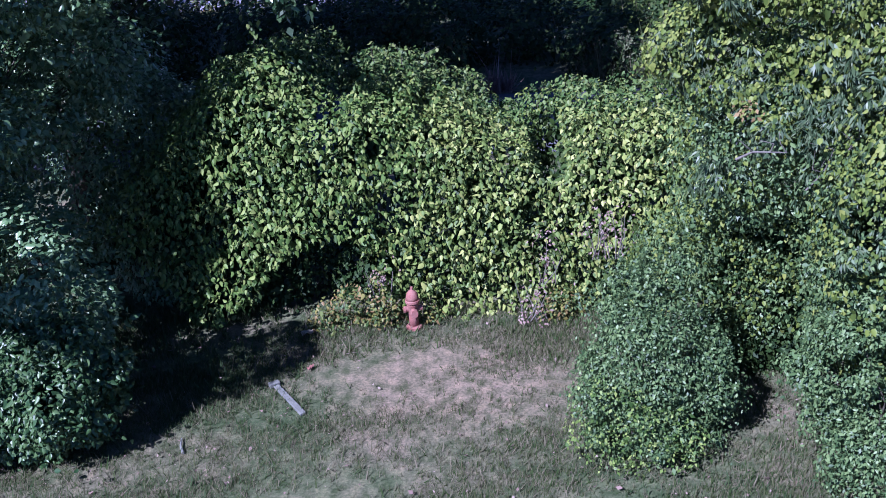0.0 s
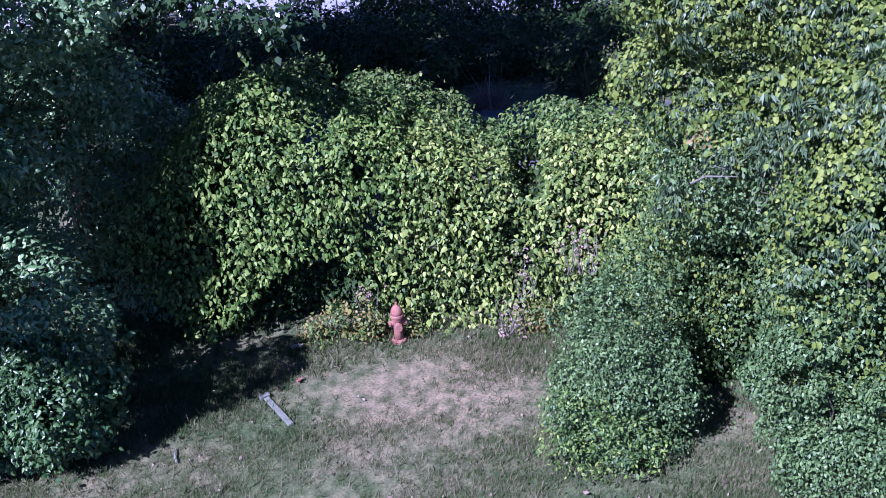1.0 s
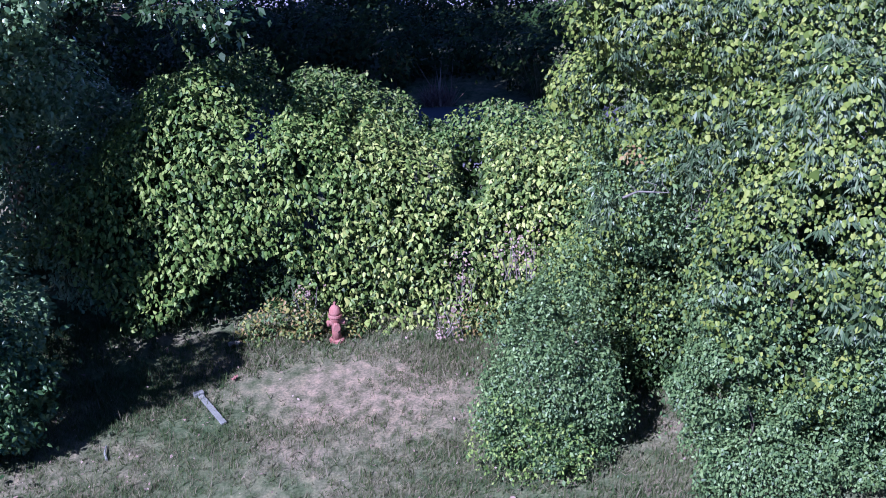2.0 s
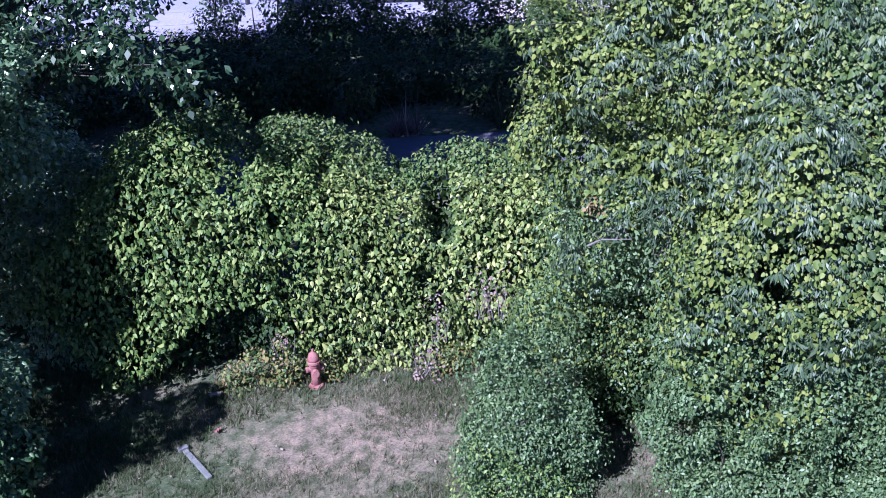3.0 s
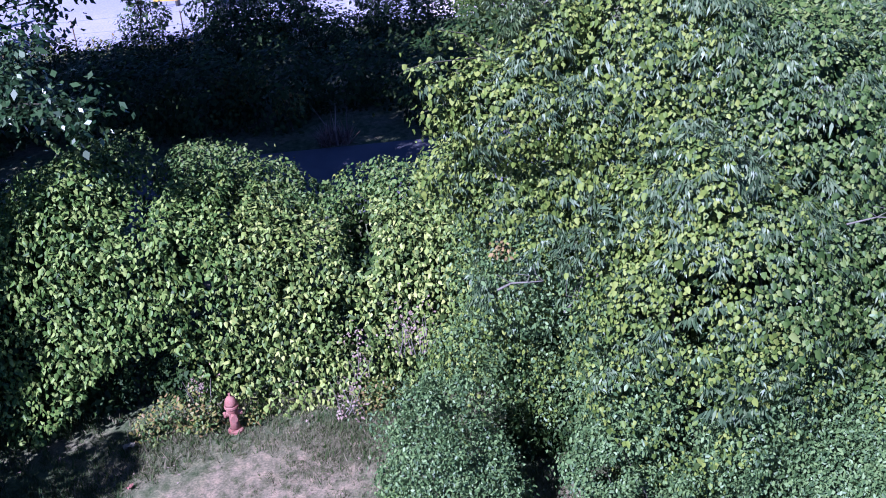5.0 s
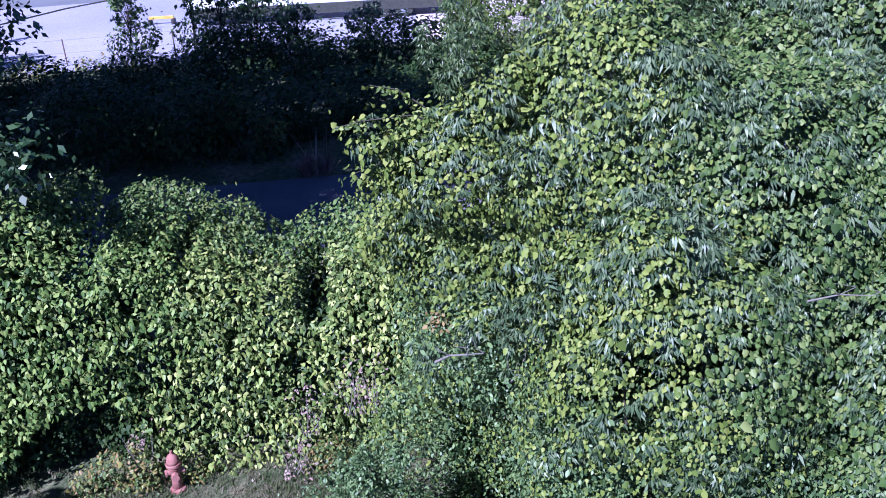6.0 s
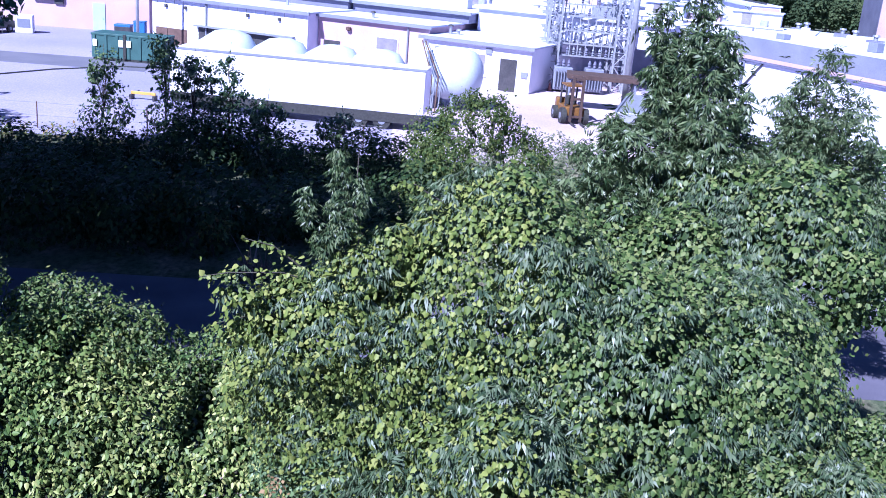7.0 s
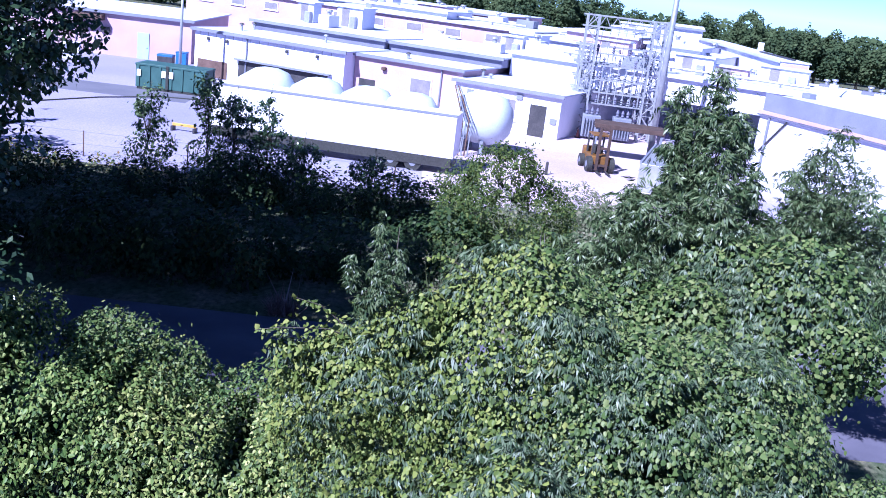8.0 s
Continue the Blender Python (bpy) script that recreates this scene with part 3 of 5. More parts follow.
stems("stem", h_, lambda t: (t[0], 16.6, -0.05), [(-4.2 + 0.6 * k, 15.9 + rh.uniform(-0.2, 0.5), rh.uniform(2.0, 2.8)) for k in range(14)], 0.04, 11)
bank("foliage", HEDGE, 275, 0.094, DROP, M_VINE, h_, 11, rough=0.17, pits=PITS, wild=0.7, thin=0.4, span=(-0.7, 9), depth=(9, 17.5))
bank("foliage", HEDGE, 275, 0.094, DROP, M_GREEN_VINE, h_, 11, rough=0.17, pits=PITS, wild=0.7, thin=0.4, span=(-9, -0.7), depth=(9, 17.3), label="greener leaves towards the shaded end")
# A darker colour takes down the sunlight on the upper side.
bank("top_foliage", HEDGE, 270, 0.09, DROP, M_TOP_VINE, h_, 11, rough=0.17, pits=PITS, wild=0.75, thin=0.42, depth=(17.4, 99), label="leaves on the top of the hedge, coloured darker to dim their sunlight")
bank("small_foliage", HEDGE, 110, 0.075, KITE, M_VINE_PALE, h_, 12, rough=0.2, pits=PITS, wild=0.8, thin=0.6, span=(-1.4, 9), label="smaller pale leaves between the broad ones")
# Inner layers: dark leaf colours put shade into the gaps of the hedge.
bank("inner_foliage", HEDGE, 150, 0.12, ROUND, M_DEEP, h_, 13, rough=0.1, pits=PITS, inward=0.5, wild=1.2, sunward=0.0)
bank("inner_foliage", HEDGE, 170, 0.16, ROUND, M_DARKENED, h_, 14, rough=0.1, pits=PITS[1:4], inward=0.95, wild=1.2, sunward=0.0)
# The darker leaf colour adds to the shade at this end.
bank("side_foliage", [(-6.6, 15.9, 1.2, 16.2, 2.6, 17.6, 2.4), (-5.6, 15.4, 1.3, 15.9, 3.0, 17.6, 2.9), (-4.7, 14.9, 1.3, 15.5, 3.2, 17.8, 3.2)], 130, 0.1, DROP, M_DEEP, h_, 15, rough=0.3, wild=0.9, thin=0.75, label="sparse leaves coloured dark for shade at the hedge end")
foliage("crest_foliage", [(-1.3, 19.1, 3.2, 1.1, 0.7, 0.5), (-0.2, 19.0, 2.9, 0.7, 0.6, 0.4), (-3.0, 18.6, 3.9, 0.8, 0.6, 0.4)], 380, 0.08, OVAL, M_DEEP, h_, 16, rough=0.25, depth=0.25, wild=1.0, gaps=0.5, fine_gaps=4.0, label="small dark leaves along the crest")
for k in range(18):
    x = -4.5 + 0.5 * k
    c_ = min(HEDGE, key=lambda q: abs(q[0] - x))
    r_ = random.Random(300 + k)
    tendril(h_, [(x, c_[5] - 1.2, c_[6] + 0.05), (x + r_.uniform(-0.1, 0.1), c_[5] - 1.3, c_[6] + 0.3), (x + r_.uniform(-0.25, 0.25), c_[5] - 1.35, c_[6] + r_.uniform(0.35, 0.6))], 9, 0.085, M_DEEP, 300 + k)
THICKET = [(6.0, 13.1, 4.2, 1.9, 1.8, 3.3), (7.4, 12.8, 3.6, 2.1, 2.1, 2.9), (6.2, 11.2, 2.8, 1.9, 1.5, 2.4), (8.8, 13.6, 3.4, 2.1, 2.3, 2.9), (9.6, 11.4, 2.2, 2.1, 2.1, 2.6),
           (4.9, 13.0, 3.9, 1.4, 1.3, 2.7), (4.2, 13.1, 4.6, 0.95, 0.9, 1.0), (4.1, 13.2, 3.3, 0.95, 1.0, 1.2), (3.9, 12.5, 5.7, 0.55, 0.6, 0.5),
           (4.75, 13.4, 2.0, 0.9, 0.8, 2.0), (3.4, 13.7, 0.9, 0.8, 0.6, 1.1)]
THICKET = [(x + 0.03, y - 0.04, z + 0.17, a, b, c) for x, y, z, a, b, c in THICKET]
BIG = bumpy(THICKET, 60, 6, 0.3, 0.65) + [(3.15, 12.0, 6.4, 0.3, 0.25, 0.12), (3.1, 11.95, 5.9, 0.25, 0.2, 0.12), (3.5, 12.2, 6.2, 0.3, 0.3, 0.15), (4.45, 12.3, 6.55, 0.42, 0.4, 0.45), (4.15, 12.25, 6.25, 0.4, 0.35, 0.4), (4.7, 12.4, 6.85, 0.3, 0.3, 0.35), (11.2, 13.0, 2.5, 1.4, 1.4, 2.2), (11.9, 13.6, 2.0, 1.3, 1.3, 2.0), (10.6, 12.2, 3.9, 0.6, 0.6, 0.7), (11.5, 12.6, 3.6, 0.7, 0.6, 0.8)]
t_ = shrub("thicket", "sprawling thicket smothered in broad pale-green vine leaves", "thicket", BIG, 860, 0.055, HEART, M_VINE_PALE, 12, stem_r=0.05, nstems=5, rough=0.2, depth=0.42, lift=0.1, wild=0.7, sunward=0.45, droop=1.4, gaps=0.52, fine_gaps=3.4, spread=0.32, hollow=0.47, span=(-9, 6.6), rear=0.75, above=3.7, slope=-0.3)
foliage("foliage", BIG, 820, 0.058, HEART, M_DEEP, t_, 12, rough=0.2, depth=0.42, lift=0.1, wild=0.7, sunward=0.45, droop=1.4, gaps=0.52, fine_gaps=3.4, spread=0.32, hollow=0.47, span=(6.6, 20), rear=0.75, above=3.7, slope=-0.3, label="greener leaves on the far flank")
foliage("foliage", BIG, 150, 0.056, HEART, M_VINE_PALE, t_, 18, rough=0.22, depth=0.25, lift=0.1, wild=0.7, droop=1.4, sunward=0.5, gaps=0.35, fine_gaps=3.0, spread=0.25, hollow=0.47, rear=0.8, below=4.4, slope=-0.3)
# Fills the hollow with dark-coloured leaves that stand in for its shade.
foliage("inner_foliage", [(4.35, 13.1, 1.3, 0.7, 0.45, 1.4), (5.0, 12.9, 1.5, 0.6, 0.5, 1.3)], 420, 0.1, KITE, M_DARKENED, t_, 16, depth=0.3, wild=1.2, sunward=0.0, label="leaves deep inside the thicket, coloured dark for its shade")
foliage("dead_leaves", [(3.62, 11.1, 4.5, 0.16, 0.12, 0.1)], 200, 0.06, KITE, M_ORANGE, t_, 17, rough=0.1, depth=0.1, wild=0.8, label="withered orange-brown leaves")
foliage("low_foliage", BIG, 560, 0.056, OVAL, M_BUSH, t_, 19, rough=0.25, depth=0.45, lift=0.3, wild=1.0, gaps=0.5, fine_gaps=3.0, hollow=0.47, rear=0.85, below=4.0, slope=-0.3, label="small blue-green leaves on the lower thicket")
for k, pts in enumerate([[(4.0, 12.4, 6.2), (3.5, 12.1, 6.45), (2.95, 11.85, 6.5), (2.65, 11.8, 6.45)], [(3.9, 12.3, 5.7), (3.3, 12.0, 6.0), (2.8, 11.85, 5.9)], [(3.9, 12.3, 6.3), (3.4, 12.1, 6.75), (3.1, 12.0, 6.85)], [(5.2, 12.4, 7.3), (4.9, 12.3, 7.5), (4.65, 12.2, 7.5)], [(4.4, 12.3, 6.5), (4.3, 12.15, 6.9), (4.25, 12.1, 7.1)]]):
    tendril(t_, [(x + 0.03, y - 0.04, z + 0.15) for x, y, z in pts], 30, 0.058, M_VINE_PALE, 330 + k)
foliage("lance_foliage", BIG, 100, 0.165, SPRAY, M_LANCE, t_, 13, hollow=0.47, above=3.1, slope=-0.2, rear=0.7, rough=0.25, depth=0.2, lift=0.1, wild=0.6, droop=2.6, gaps=0.6, fine_gaps=4.0, label="drooping sprays of narrow blue-green leaflets")
BACK = [(10.1, 15.5, 2.6, 1.8, 2.2, 3.1), (10.8, 17.4, 2.9, 1.3, 1.7, 3.2), (10.2, 17.4, 2.8, 1.7, 1.8, 3.3), (7.6, 16.4, 2.6, 1.9, 1.8, 3.2), (11.6, 17.3, 5.6, 1.3, 1.3, 1.6), (12.0, 17.6, 5.2, 0.95, 1.0, 1.2), (10.4, 18.3, 4.4, 1.4, 1.4, 2.6), (8.6, 18.0, 3.6, 1.4, 1.3, 2.4), (5.6, 16.2, 2.0, 1.7, 1.6, 2.4), (9.4, 17.0, 3.6, 1.2, 1.2, 2.6)]
b_ = shrub("thicket", "dense vine-covered thicket along the lane", "thicket", bumpy(BACK, 40, 8, 0.35, 0.65), 280, 0.098, ROUND, M_DEEP, 14, stem_r=0.05, nstems=10, rough=0.22, depth=0.35, lift=0.3, wild=0.8, sunward=0.5, gaps=0.3, rear=0.6)
foliage("lance_foliage", BACK, 46, 0.21, SPRAY, M_LANCE, b_, 15, rough=0.4, depth=0.2, lift=0.1, droop=2.6, gaps=0.7, fine_gaps=4.0, label="drooping sprays of narrow blue-green leaflets")

# ---------- single bushes round the lawn ----------
BUSH = [(2.7, 11.4, 1.1, 0.8, 0.65, 1.1)] + crown(2.65, 11.35, 1.2, 0.95, 0.7, 1.25, 70, 3, (0.17, 0.32)) + crown(2.75, 11.4, 2.15, 0.45, 0.45, 0.55, 26, 14, (0.13, 0.24)) + crown(2.35, 11.4, 1.95, 0.5, 0.45, 0.5, 22, 18, (0.13, 0.24)) + crown(3.25, 11.35, 0.85, 0.5, 0.45, 0.7, 30, 15, (0.15, 0.28)) + crown(2.7, 11.0, 0.35, 0.85, 0.45, 0.3, 18, 13, (0.2, 0.3))
bush_ = shrub("bush", "upright rounded blue-green bush with small leaves at the lawn's edge", "bush", BUSH, 1600, 0.047, OVAL, M_BUSH, 21, stem_r=0.02, nstems=7, rough=0.16, depth=0.3, lift=0.25, sunward=0.4, wild=1.0, gaps=0.6, fine_gaps=5.0)
foliage("foliage", [(2.2, 10.8, 0.6, 0.5, 0.25, 0.6), (2.7, 10.65, 0.45, 0.65, 0.22, 0.45)], 640, 0.05, KITE, M_GREEN_VINE, bush_, 27, rough=0.15, depth=0.25, wild=1.0, gaps=0.6, fine_gaps=5.0, label="paler yellow-green leaves at the foot of the bush")
shrub("bush", "low spreading green bush beside the thicket", "bush", crown(5.2, 10.9, 1.5, 0.95, 0.7, 1.5, 40, 5, (0.28, 0.46)) + crown(6.5, 10.6, 1.6, 1.1, 0.8, 1.6, 44, 6, (0.3, 0.5)) + crown(7.8, 9.9, 1.2, 1.1, 1.0, 1.3, 30, 7, (0.3, 0.5)) + [(5.45, 10.15, 0.5, 0.9, 0.5, 0.6)],
      1400, 0.048, OVAL, M_BUSH, 22, stem_r=0.02, nstems=8, rough=0.16, depth=0.3, lift=0.35, sunward=0.4, wild=1.0, gaps=0.5, fine_gaps=4.0)
shrub("bush", "glossy broad-leaved bush in half shade by the lawn", "bush", crown(-5.5, 11.4, 1.1, 0.8, 0.8, 1.0, 34, 8, (0.3, 0.5)) + crown(-6.6, 11.0, 1.2, 1.1, 0.9, 1.2, 34, 9, (0.3, 0.5)) + crown(-4.85, 11.6, 0.95, 0.45, 0.5, 0.85, 20, 10, (0.2, 0.36)),
      800, 0.08, DROP, M_GLOSSY, 23, stem_r=0.02, nstems=7, rough=0.18, depth=0.3, lift=0.35, wild=1.0, gaps=0.5, fine_gaps=4.0)
# Lightened leaves give this shaded bush light that does not reach it.
shrub("bush", "dark undergrowth bush in deep shade", "bush", bumpy([(-6.6, 13.4, 1.3, 1.5, 1.4, 1.6), (-6.0, 12.5, 1.5, 1.0, 0.8, 1.6), (-5.2, 16.4, 0.8, 1.2, 1.0, 1.0), (-7.6, 12.2, 1.6, 1.4, 1.2, 1.8), (-7.4, 17.8, 2.4, 1.8, 1.4, 2.4), (-9.4, 16.4, 2.4, 1.8, 1.8, 2.7), (-6.0, 18.8, 1.7, 1.4, 1.1, 1.9), (-5.2, 20.6, 1.4, 1.6, 1.2, 1.7), (-7.8, 20.8, 2.0, 1.6, 1.4, 2.2)], 40, 9, 0.25, 0.6), 320, 0.09, DROP, M_LIFTED, 24, stem_r=0.02, nstems=5, depth=0.35, gaps=0.68, fine_gaps=3.4)

# Filler plants whose dark colour stands for the shade under the hedge.
shrub("bush", "low undergrowth under the hedge, coloured dark to shade the hollow", "bush", bumpy([(-2.3, 16.3, 0.5, 0.9, 0.7, 0.8), (-3.4, 16.2, 0.4, 0.9, 0.8, 0.7), (-1.7, 15.9, 0.4, 0.5, 0.4, 0.6)], 14, 31, 0.2, 0.35), 260, 0.1, KITE, M_DARKENED, 25, stem_r=0.02, nstems=5, depth=0.4, wild=1.0)

# ---------- trees on the shaded side ----------
# The last three mounds are unseen, added to shade the left of the hedge.
tree("tree", "broad-leaved tree with dark low crown", (-7.8, 14.6, -0.1), (-7.2, 14.8, 7.4), crown(-7.6, 14.6, 4.6, 2.6, 2.6, 2.8, 16, 1, (0.7, 1.2)) + [(-6.1, 16.3, 4.2, 1.0, 0.9, 0.8), (-7.7, 12.7, 6.9, 1.3, 1.1, 1.2), (-8.4, 12.0, 7.6, 1.5, 1.3, 1.2), (-7.7, 11.2, 6.1, 1.2, 1.1, 1.0)], 330, 0.1, DROP, M_LIFTED, 31, r=0.2, depth=0.4, rough=0.35, gaps=0.72, fine_gaps=3.0, wild=0.8)
tree("tree", "tall tree whose branch reaches over the hedge", (-8.4, 19.8, -0.1), (-7.4, 19.6, 12.6), crown(-7.6, 19.6, 9.2, 4.2, 3.8, 3.7, 18, 2) + [(-3.2, 16.2, 5.5, 0.9, 0.7, 0.35), (-2.5, 15.8, 5.35, 0.5, 0.45, 0.25), (-4.0, 16.8, 5.8, 0.9, 0.8, 0.5), (-4.8, 17.8, 6.3, 1.4, 1.2, 0.9), (-5.9, 18.5, 6.6, 1.3, 1.1, 1.0), (-6.6, 18.9, 6.9, 1.3, 1.1, 1.0), (-6.2, 18.3, 5.1, 1.1, 0.9, 0.7), (-5.4, 17.7, 5.5, 1.0, 0.9, 0.6), (-2.5, 19.6, 9.3, 0.7, 0.7, 0.6), (-3.2, 19.6, 8.5, 0.8, 0.7, 0.7), (-3.75, 19.6, 7.0, 0.5, 0.5, 0.9)], 120, 0.13, KITE, M_TREE, 32, r=0.3, depth=0.6, rough=0.4, gaps=0.2, wild=0.7)
# Tall trees placed at the left so that their crowns shade the lane.
for k, (x, y, h) in enumerate([(-10.0, 27.0, 15.5), (-13.6, 34.0, 16.5), (-16.5, 26.5, 17.0), (-14.0, 20.0, 15.0), (-24.0, 42.0, 10.0), (-20.0, 33.0, 17.0), (-22.0, 24.0, 17.0)]):
    tree("tree", "tall broad-leaved tree added to shade the lane", (x, y, -0.1), (x + 0.4, y, h), crown(x, y, h * 0.66, 4.6, 4.6, h * 0.33, 22, 40 + k, (1.3, 2.2)), 24, 0.33, KITE, M_TREE, 60 + k, r=0.33, depth=0.6, rough=0.5, wild=0.7)

# Unseen high crowns added to block the sun over the lane only.
for k, (x, y, z, r) in enumerate([(-7.4, 15.8, 14.6, 2.6), (-12.4, 14.4, 14.0, 3.4), (-11.2, 18.8, 14.0, 3.4)]):
    tree("tree", "tall broad-leaved tree added to shade the lane", (x - 2.4, y, -0.1), (x, y, z + 2), crown(x, y, z, r, r, 2.6, 20, 90 + k, (1.1, 1.6)), 36, 0.28, KITE, M_TREE, 95 + k, r=0.3, depth=0.6, rough=0.4, wild=0.7, gaps=0.0 if k else 0.6, fine_gaps=1.2)
# Unseen tree, added only for the shadow its bough drops on the lawn.
tree("tree", "leaning tree added out of view to shade the lawn's edge", (-10.0, 8.4, -0.1), (-7.2, 8.9, 6.4), crown(-6.7, 8.9, 5.6, 0.8, 0.75, 0.6, 14, 97, (0.4, 0.6)) + [(-8.2, 8.8, 5.6, 0.6, 0.5, 0.5)], 190, 0.12, KITE, M_TREE, 98, r=0.14, depth=0.4, rough=0.2, wild=0.8)
tree("tree", "slim pointed tree at the yard's edge", (-23.2, 51.2, -0.1), (-23.2, 51.2, 9.0), [(-23.2, 51.2, 1.9 + 0.78 * k, 1.5 - 0.155 * k, 1.5 - 0.155 * k, 0.7) for k in range(9)], 60, 0.2, KITE, M_TREE, 72, r=0.14, depth=0.4, rough=0.25, gaps=0.2)
# Two unseen leaning trees added as sun blockers for undergrowth and lane.
tree("tree", "tall leaning tree added to shade the undergrowth", (-15.0, 31.0, -0.1), (-7.0, 31.2, 14.5), crown(-5.8, 31.0, 13.6, 3.6, 3.2, 2.2, 20, 50, (1.2, 1.8)), 50, 0.26, KITE, M_TREE, 70, r=0.33, depth=0.6, rough=0.5, wild=0.7)
tree("tree", "tall leaning tree added to shade the lane", (-14.5, 23.5, -0.1), (-7.0, 22.8, 14.2), crown(-6.0, 22.5, 13.2, 3.2, 3.2, 2.0, 18, 51, (1.2, 1.8)), 50, 0.26, KITE, M_TREE, 71, r=0.33, depth=0.6, rough=0.5, wild=0.7)

# ---------- trees on the sunny side ----------
tree("tree", "slender tree with long drooping leaves rising from the thicket", (9.7, 19.4, -0.1), (9.9, 19.3, 9.7), crown(9.7, 19.2, 6.1, 2.6, 1.5, 2.1, 76, 3, (0.35, 0.62)) + crown(9.85, 19.2, 8.0, 1.2, 0.9, 1.3, 34, 9, (0.28, 0.48)) + crown(8.7, 19.2, 6.4, 0.8, 0.8, 1.2, 14, 16, (0.3, 0.5)) + crown(10.9, 19.3, 6.2, 0.6, 0.7, 0.8, 10, 17, (0.3, 0.5)) + [(10.0, 19.3, 9.4, 0.26, 0.26, 0.55), (10.35, 19.2, 8.9, 0.35, 0.3, 0.35), (9.2, 19.2, 9.1, 0.24, 0.24, 0.5), (9.5, 19.1, 8.6, 0.35, 0.3, 0.4)], 118, 0.205, SPRAY, M_WILLOW, 41, r=0.11, depth=0.25, rough=0.2, wild=1.0, droop=0.9, gaps=0.25, fine_gaps=3.0, rear=0.5)
tree("tree", "thin sparse tree with narrow leaves", (13.4, 22.2, -0.1), (13.4, 22.1, 8.4), crown(13.8, 22.1, 6.6, 1.45, 1.0, 1.6, 44, 5, (0.24, 0.42)) + crown(14.7, 22.0, 5.3, 1.3, 1.0, 1.2, 26, 19, (0.26, 0.44)) + [(13.7, 22.1, 8.3, 0.3, 0.25, 0.45), (12.8, 22.1, 7.5, 0.4, 0.35, 0.35), (13.2, 22.1, 7.9, 0.35, 0.3, 0.35), (13.4, 22.1, 7.3, 0.5, 0.4, 0.4), (14.2, 22.1, 7.6, 0.4, 0.3, 0.35)], 86, 0.2, SPRAY, M_WILLOW, 42, r=0.06, depth=0.25, rough=0.25, gaps=0.62, wild=1.0, droop=0.9, fine_gaps=3.0)
tree("sapling", "young sapling with drooping narrow leaves", (4.35, 12.3, 5.5), (4.3, 12.15, 8.0), [(4.1, 12.15, 7.75, 0.14, 0.14, 0.3), (4.15, 12.1, 7.3, 0.2, 0.2, 0.3), (3.75, 12.1, 7.35, 0.14, 0.14, 0.25), (4.35, 12.15, 7.5, 0.12, 0.12, 0.25), (3.95, 12.1, 7.0, 0.16, 0.16, 0.2)], 190, 0.11, SPRAY, M_WILLOW, 43, r=0.02, category="sapling", depth=0.1, rough=0.08, wild=0.7, droop=2.2)
shrub("bush", "feathery green bush beyond the lane", "bush", bumpy([(7.3, 36.0, 2.9, 1.2, 1.3, 2.6), (7.9, 36.0, 3.6, 0.8, 0.8, 1.6), (6.4, 36.4, 2.0, 1.2, 1.3, 2.0), (8.8, 36.2, 2.0, 1.3, 1.3, 2.0)], 70, 2, 0.25, 0.6), 400, 0.1, KITE, M_FEATHER, 44, depth=0.5, rough=0.5, wild=1.1, gaps=0.55, fine_gaps=3.2, rear=0.8)
dead = thing("dead_shrub", "bare grey twiggy shrub beside the thicket", "shrub", (8.0, 20.5, 0))
rt = random.Random(8)
for k in range(26):
    a, l = rt.uniform(0, 6.28), rt.uniform(0.3, 1.1)
    tip = Vector((math.cos(a) * l, math.sin(a) * l, rt.uniform(4.6, 6.0)))
    part("twig", limb([(0, 0, -0.05), tip * 0.4 + Vector((0, 0, 0.4)), tip * 0.75 + Vector((rt.uniform(-0.1, 0.1), 0, 0.3)), tip], 0.03, 0.006, n=5), M_TWIG, dead)

# ---------- dark undergrowth beyond the lane ----------
rng_ = random.Random(5)
for k in range(30):
    x = -20 + 1.95 * (k % 15) * 0.95 + rng_.uniform(-0.6, 0.6)
    y = (33.8 if k < 15 else 42.5) + rng_.uniform(-1.5, 1.5)
    h = rng_.uniform(1.3, 2.0) if k < 15 else rng_.uniform(0.8, 1.25) if x < -6.5 else rng_.uniform(1.2, 1.7)
    # Besides standing in shade, these bushes carry some of it in their darkened colour.
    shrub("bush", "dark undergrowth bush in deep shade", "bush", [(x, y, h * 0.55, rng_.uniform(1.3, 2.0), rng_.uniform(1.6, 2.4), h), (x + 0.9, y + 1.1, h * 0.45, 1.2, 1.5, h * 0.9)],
          48, 0.18, KITE, M_DARKENED, 100 + k, group="undergrowth beyond the lane", nstems=3, depth=0.5, rough=0.4)
for k in range(26):
    x, y, h = rng_.uniform(7.5, 15.5), rng_.uniform(35.5, 47.0), rng_.uniform(0.9, 1.5)
    shrub("bush", "dry grey-green scrub bush by the yard", "bush", [(x, y, h * 0.5, rng_.uniform(0.9, 1.5), 1.2, h), (x + 0.7, y - 0.5, h * 0.4, 0.9, 0.9, h * 0.8)],
          60, 0.14, KITE, M_SCRUB, 400 + k, group="dry scrub by the yard", nstems=3, depth=0.4, rough=0.4)
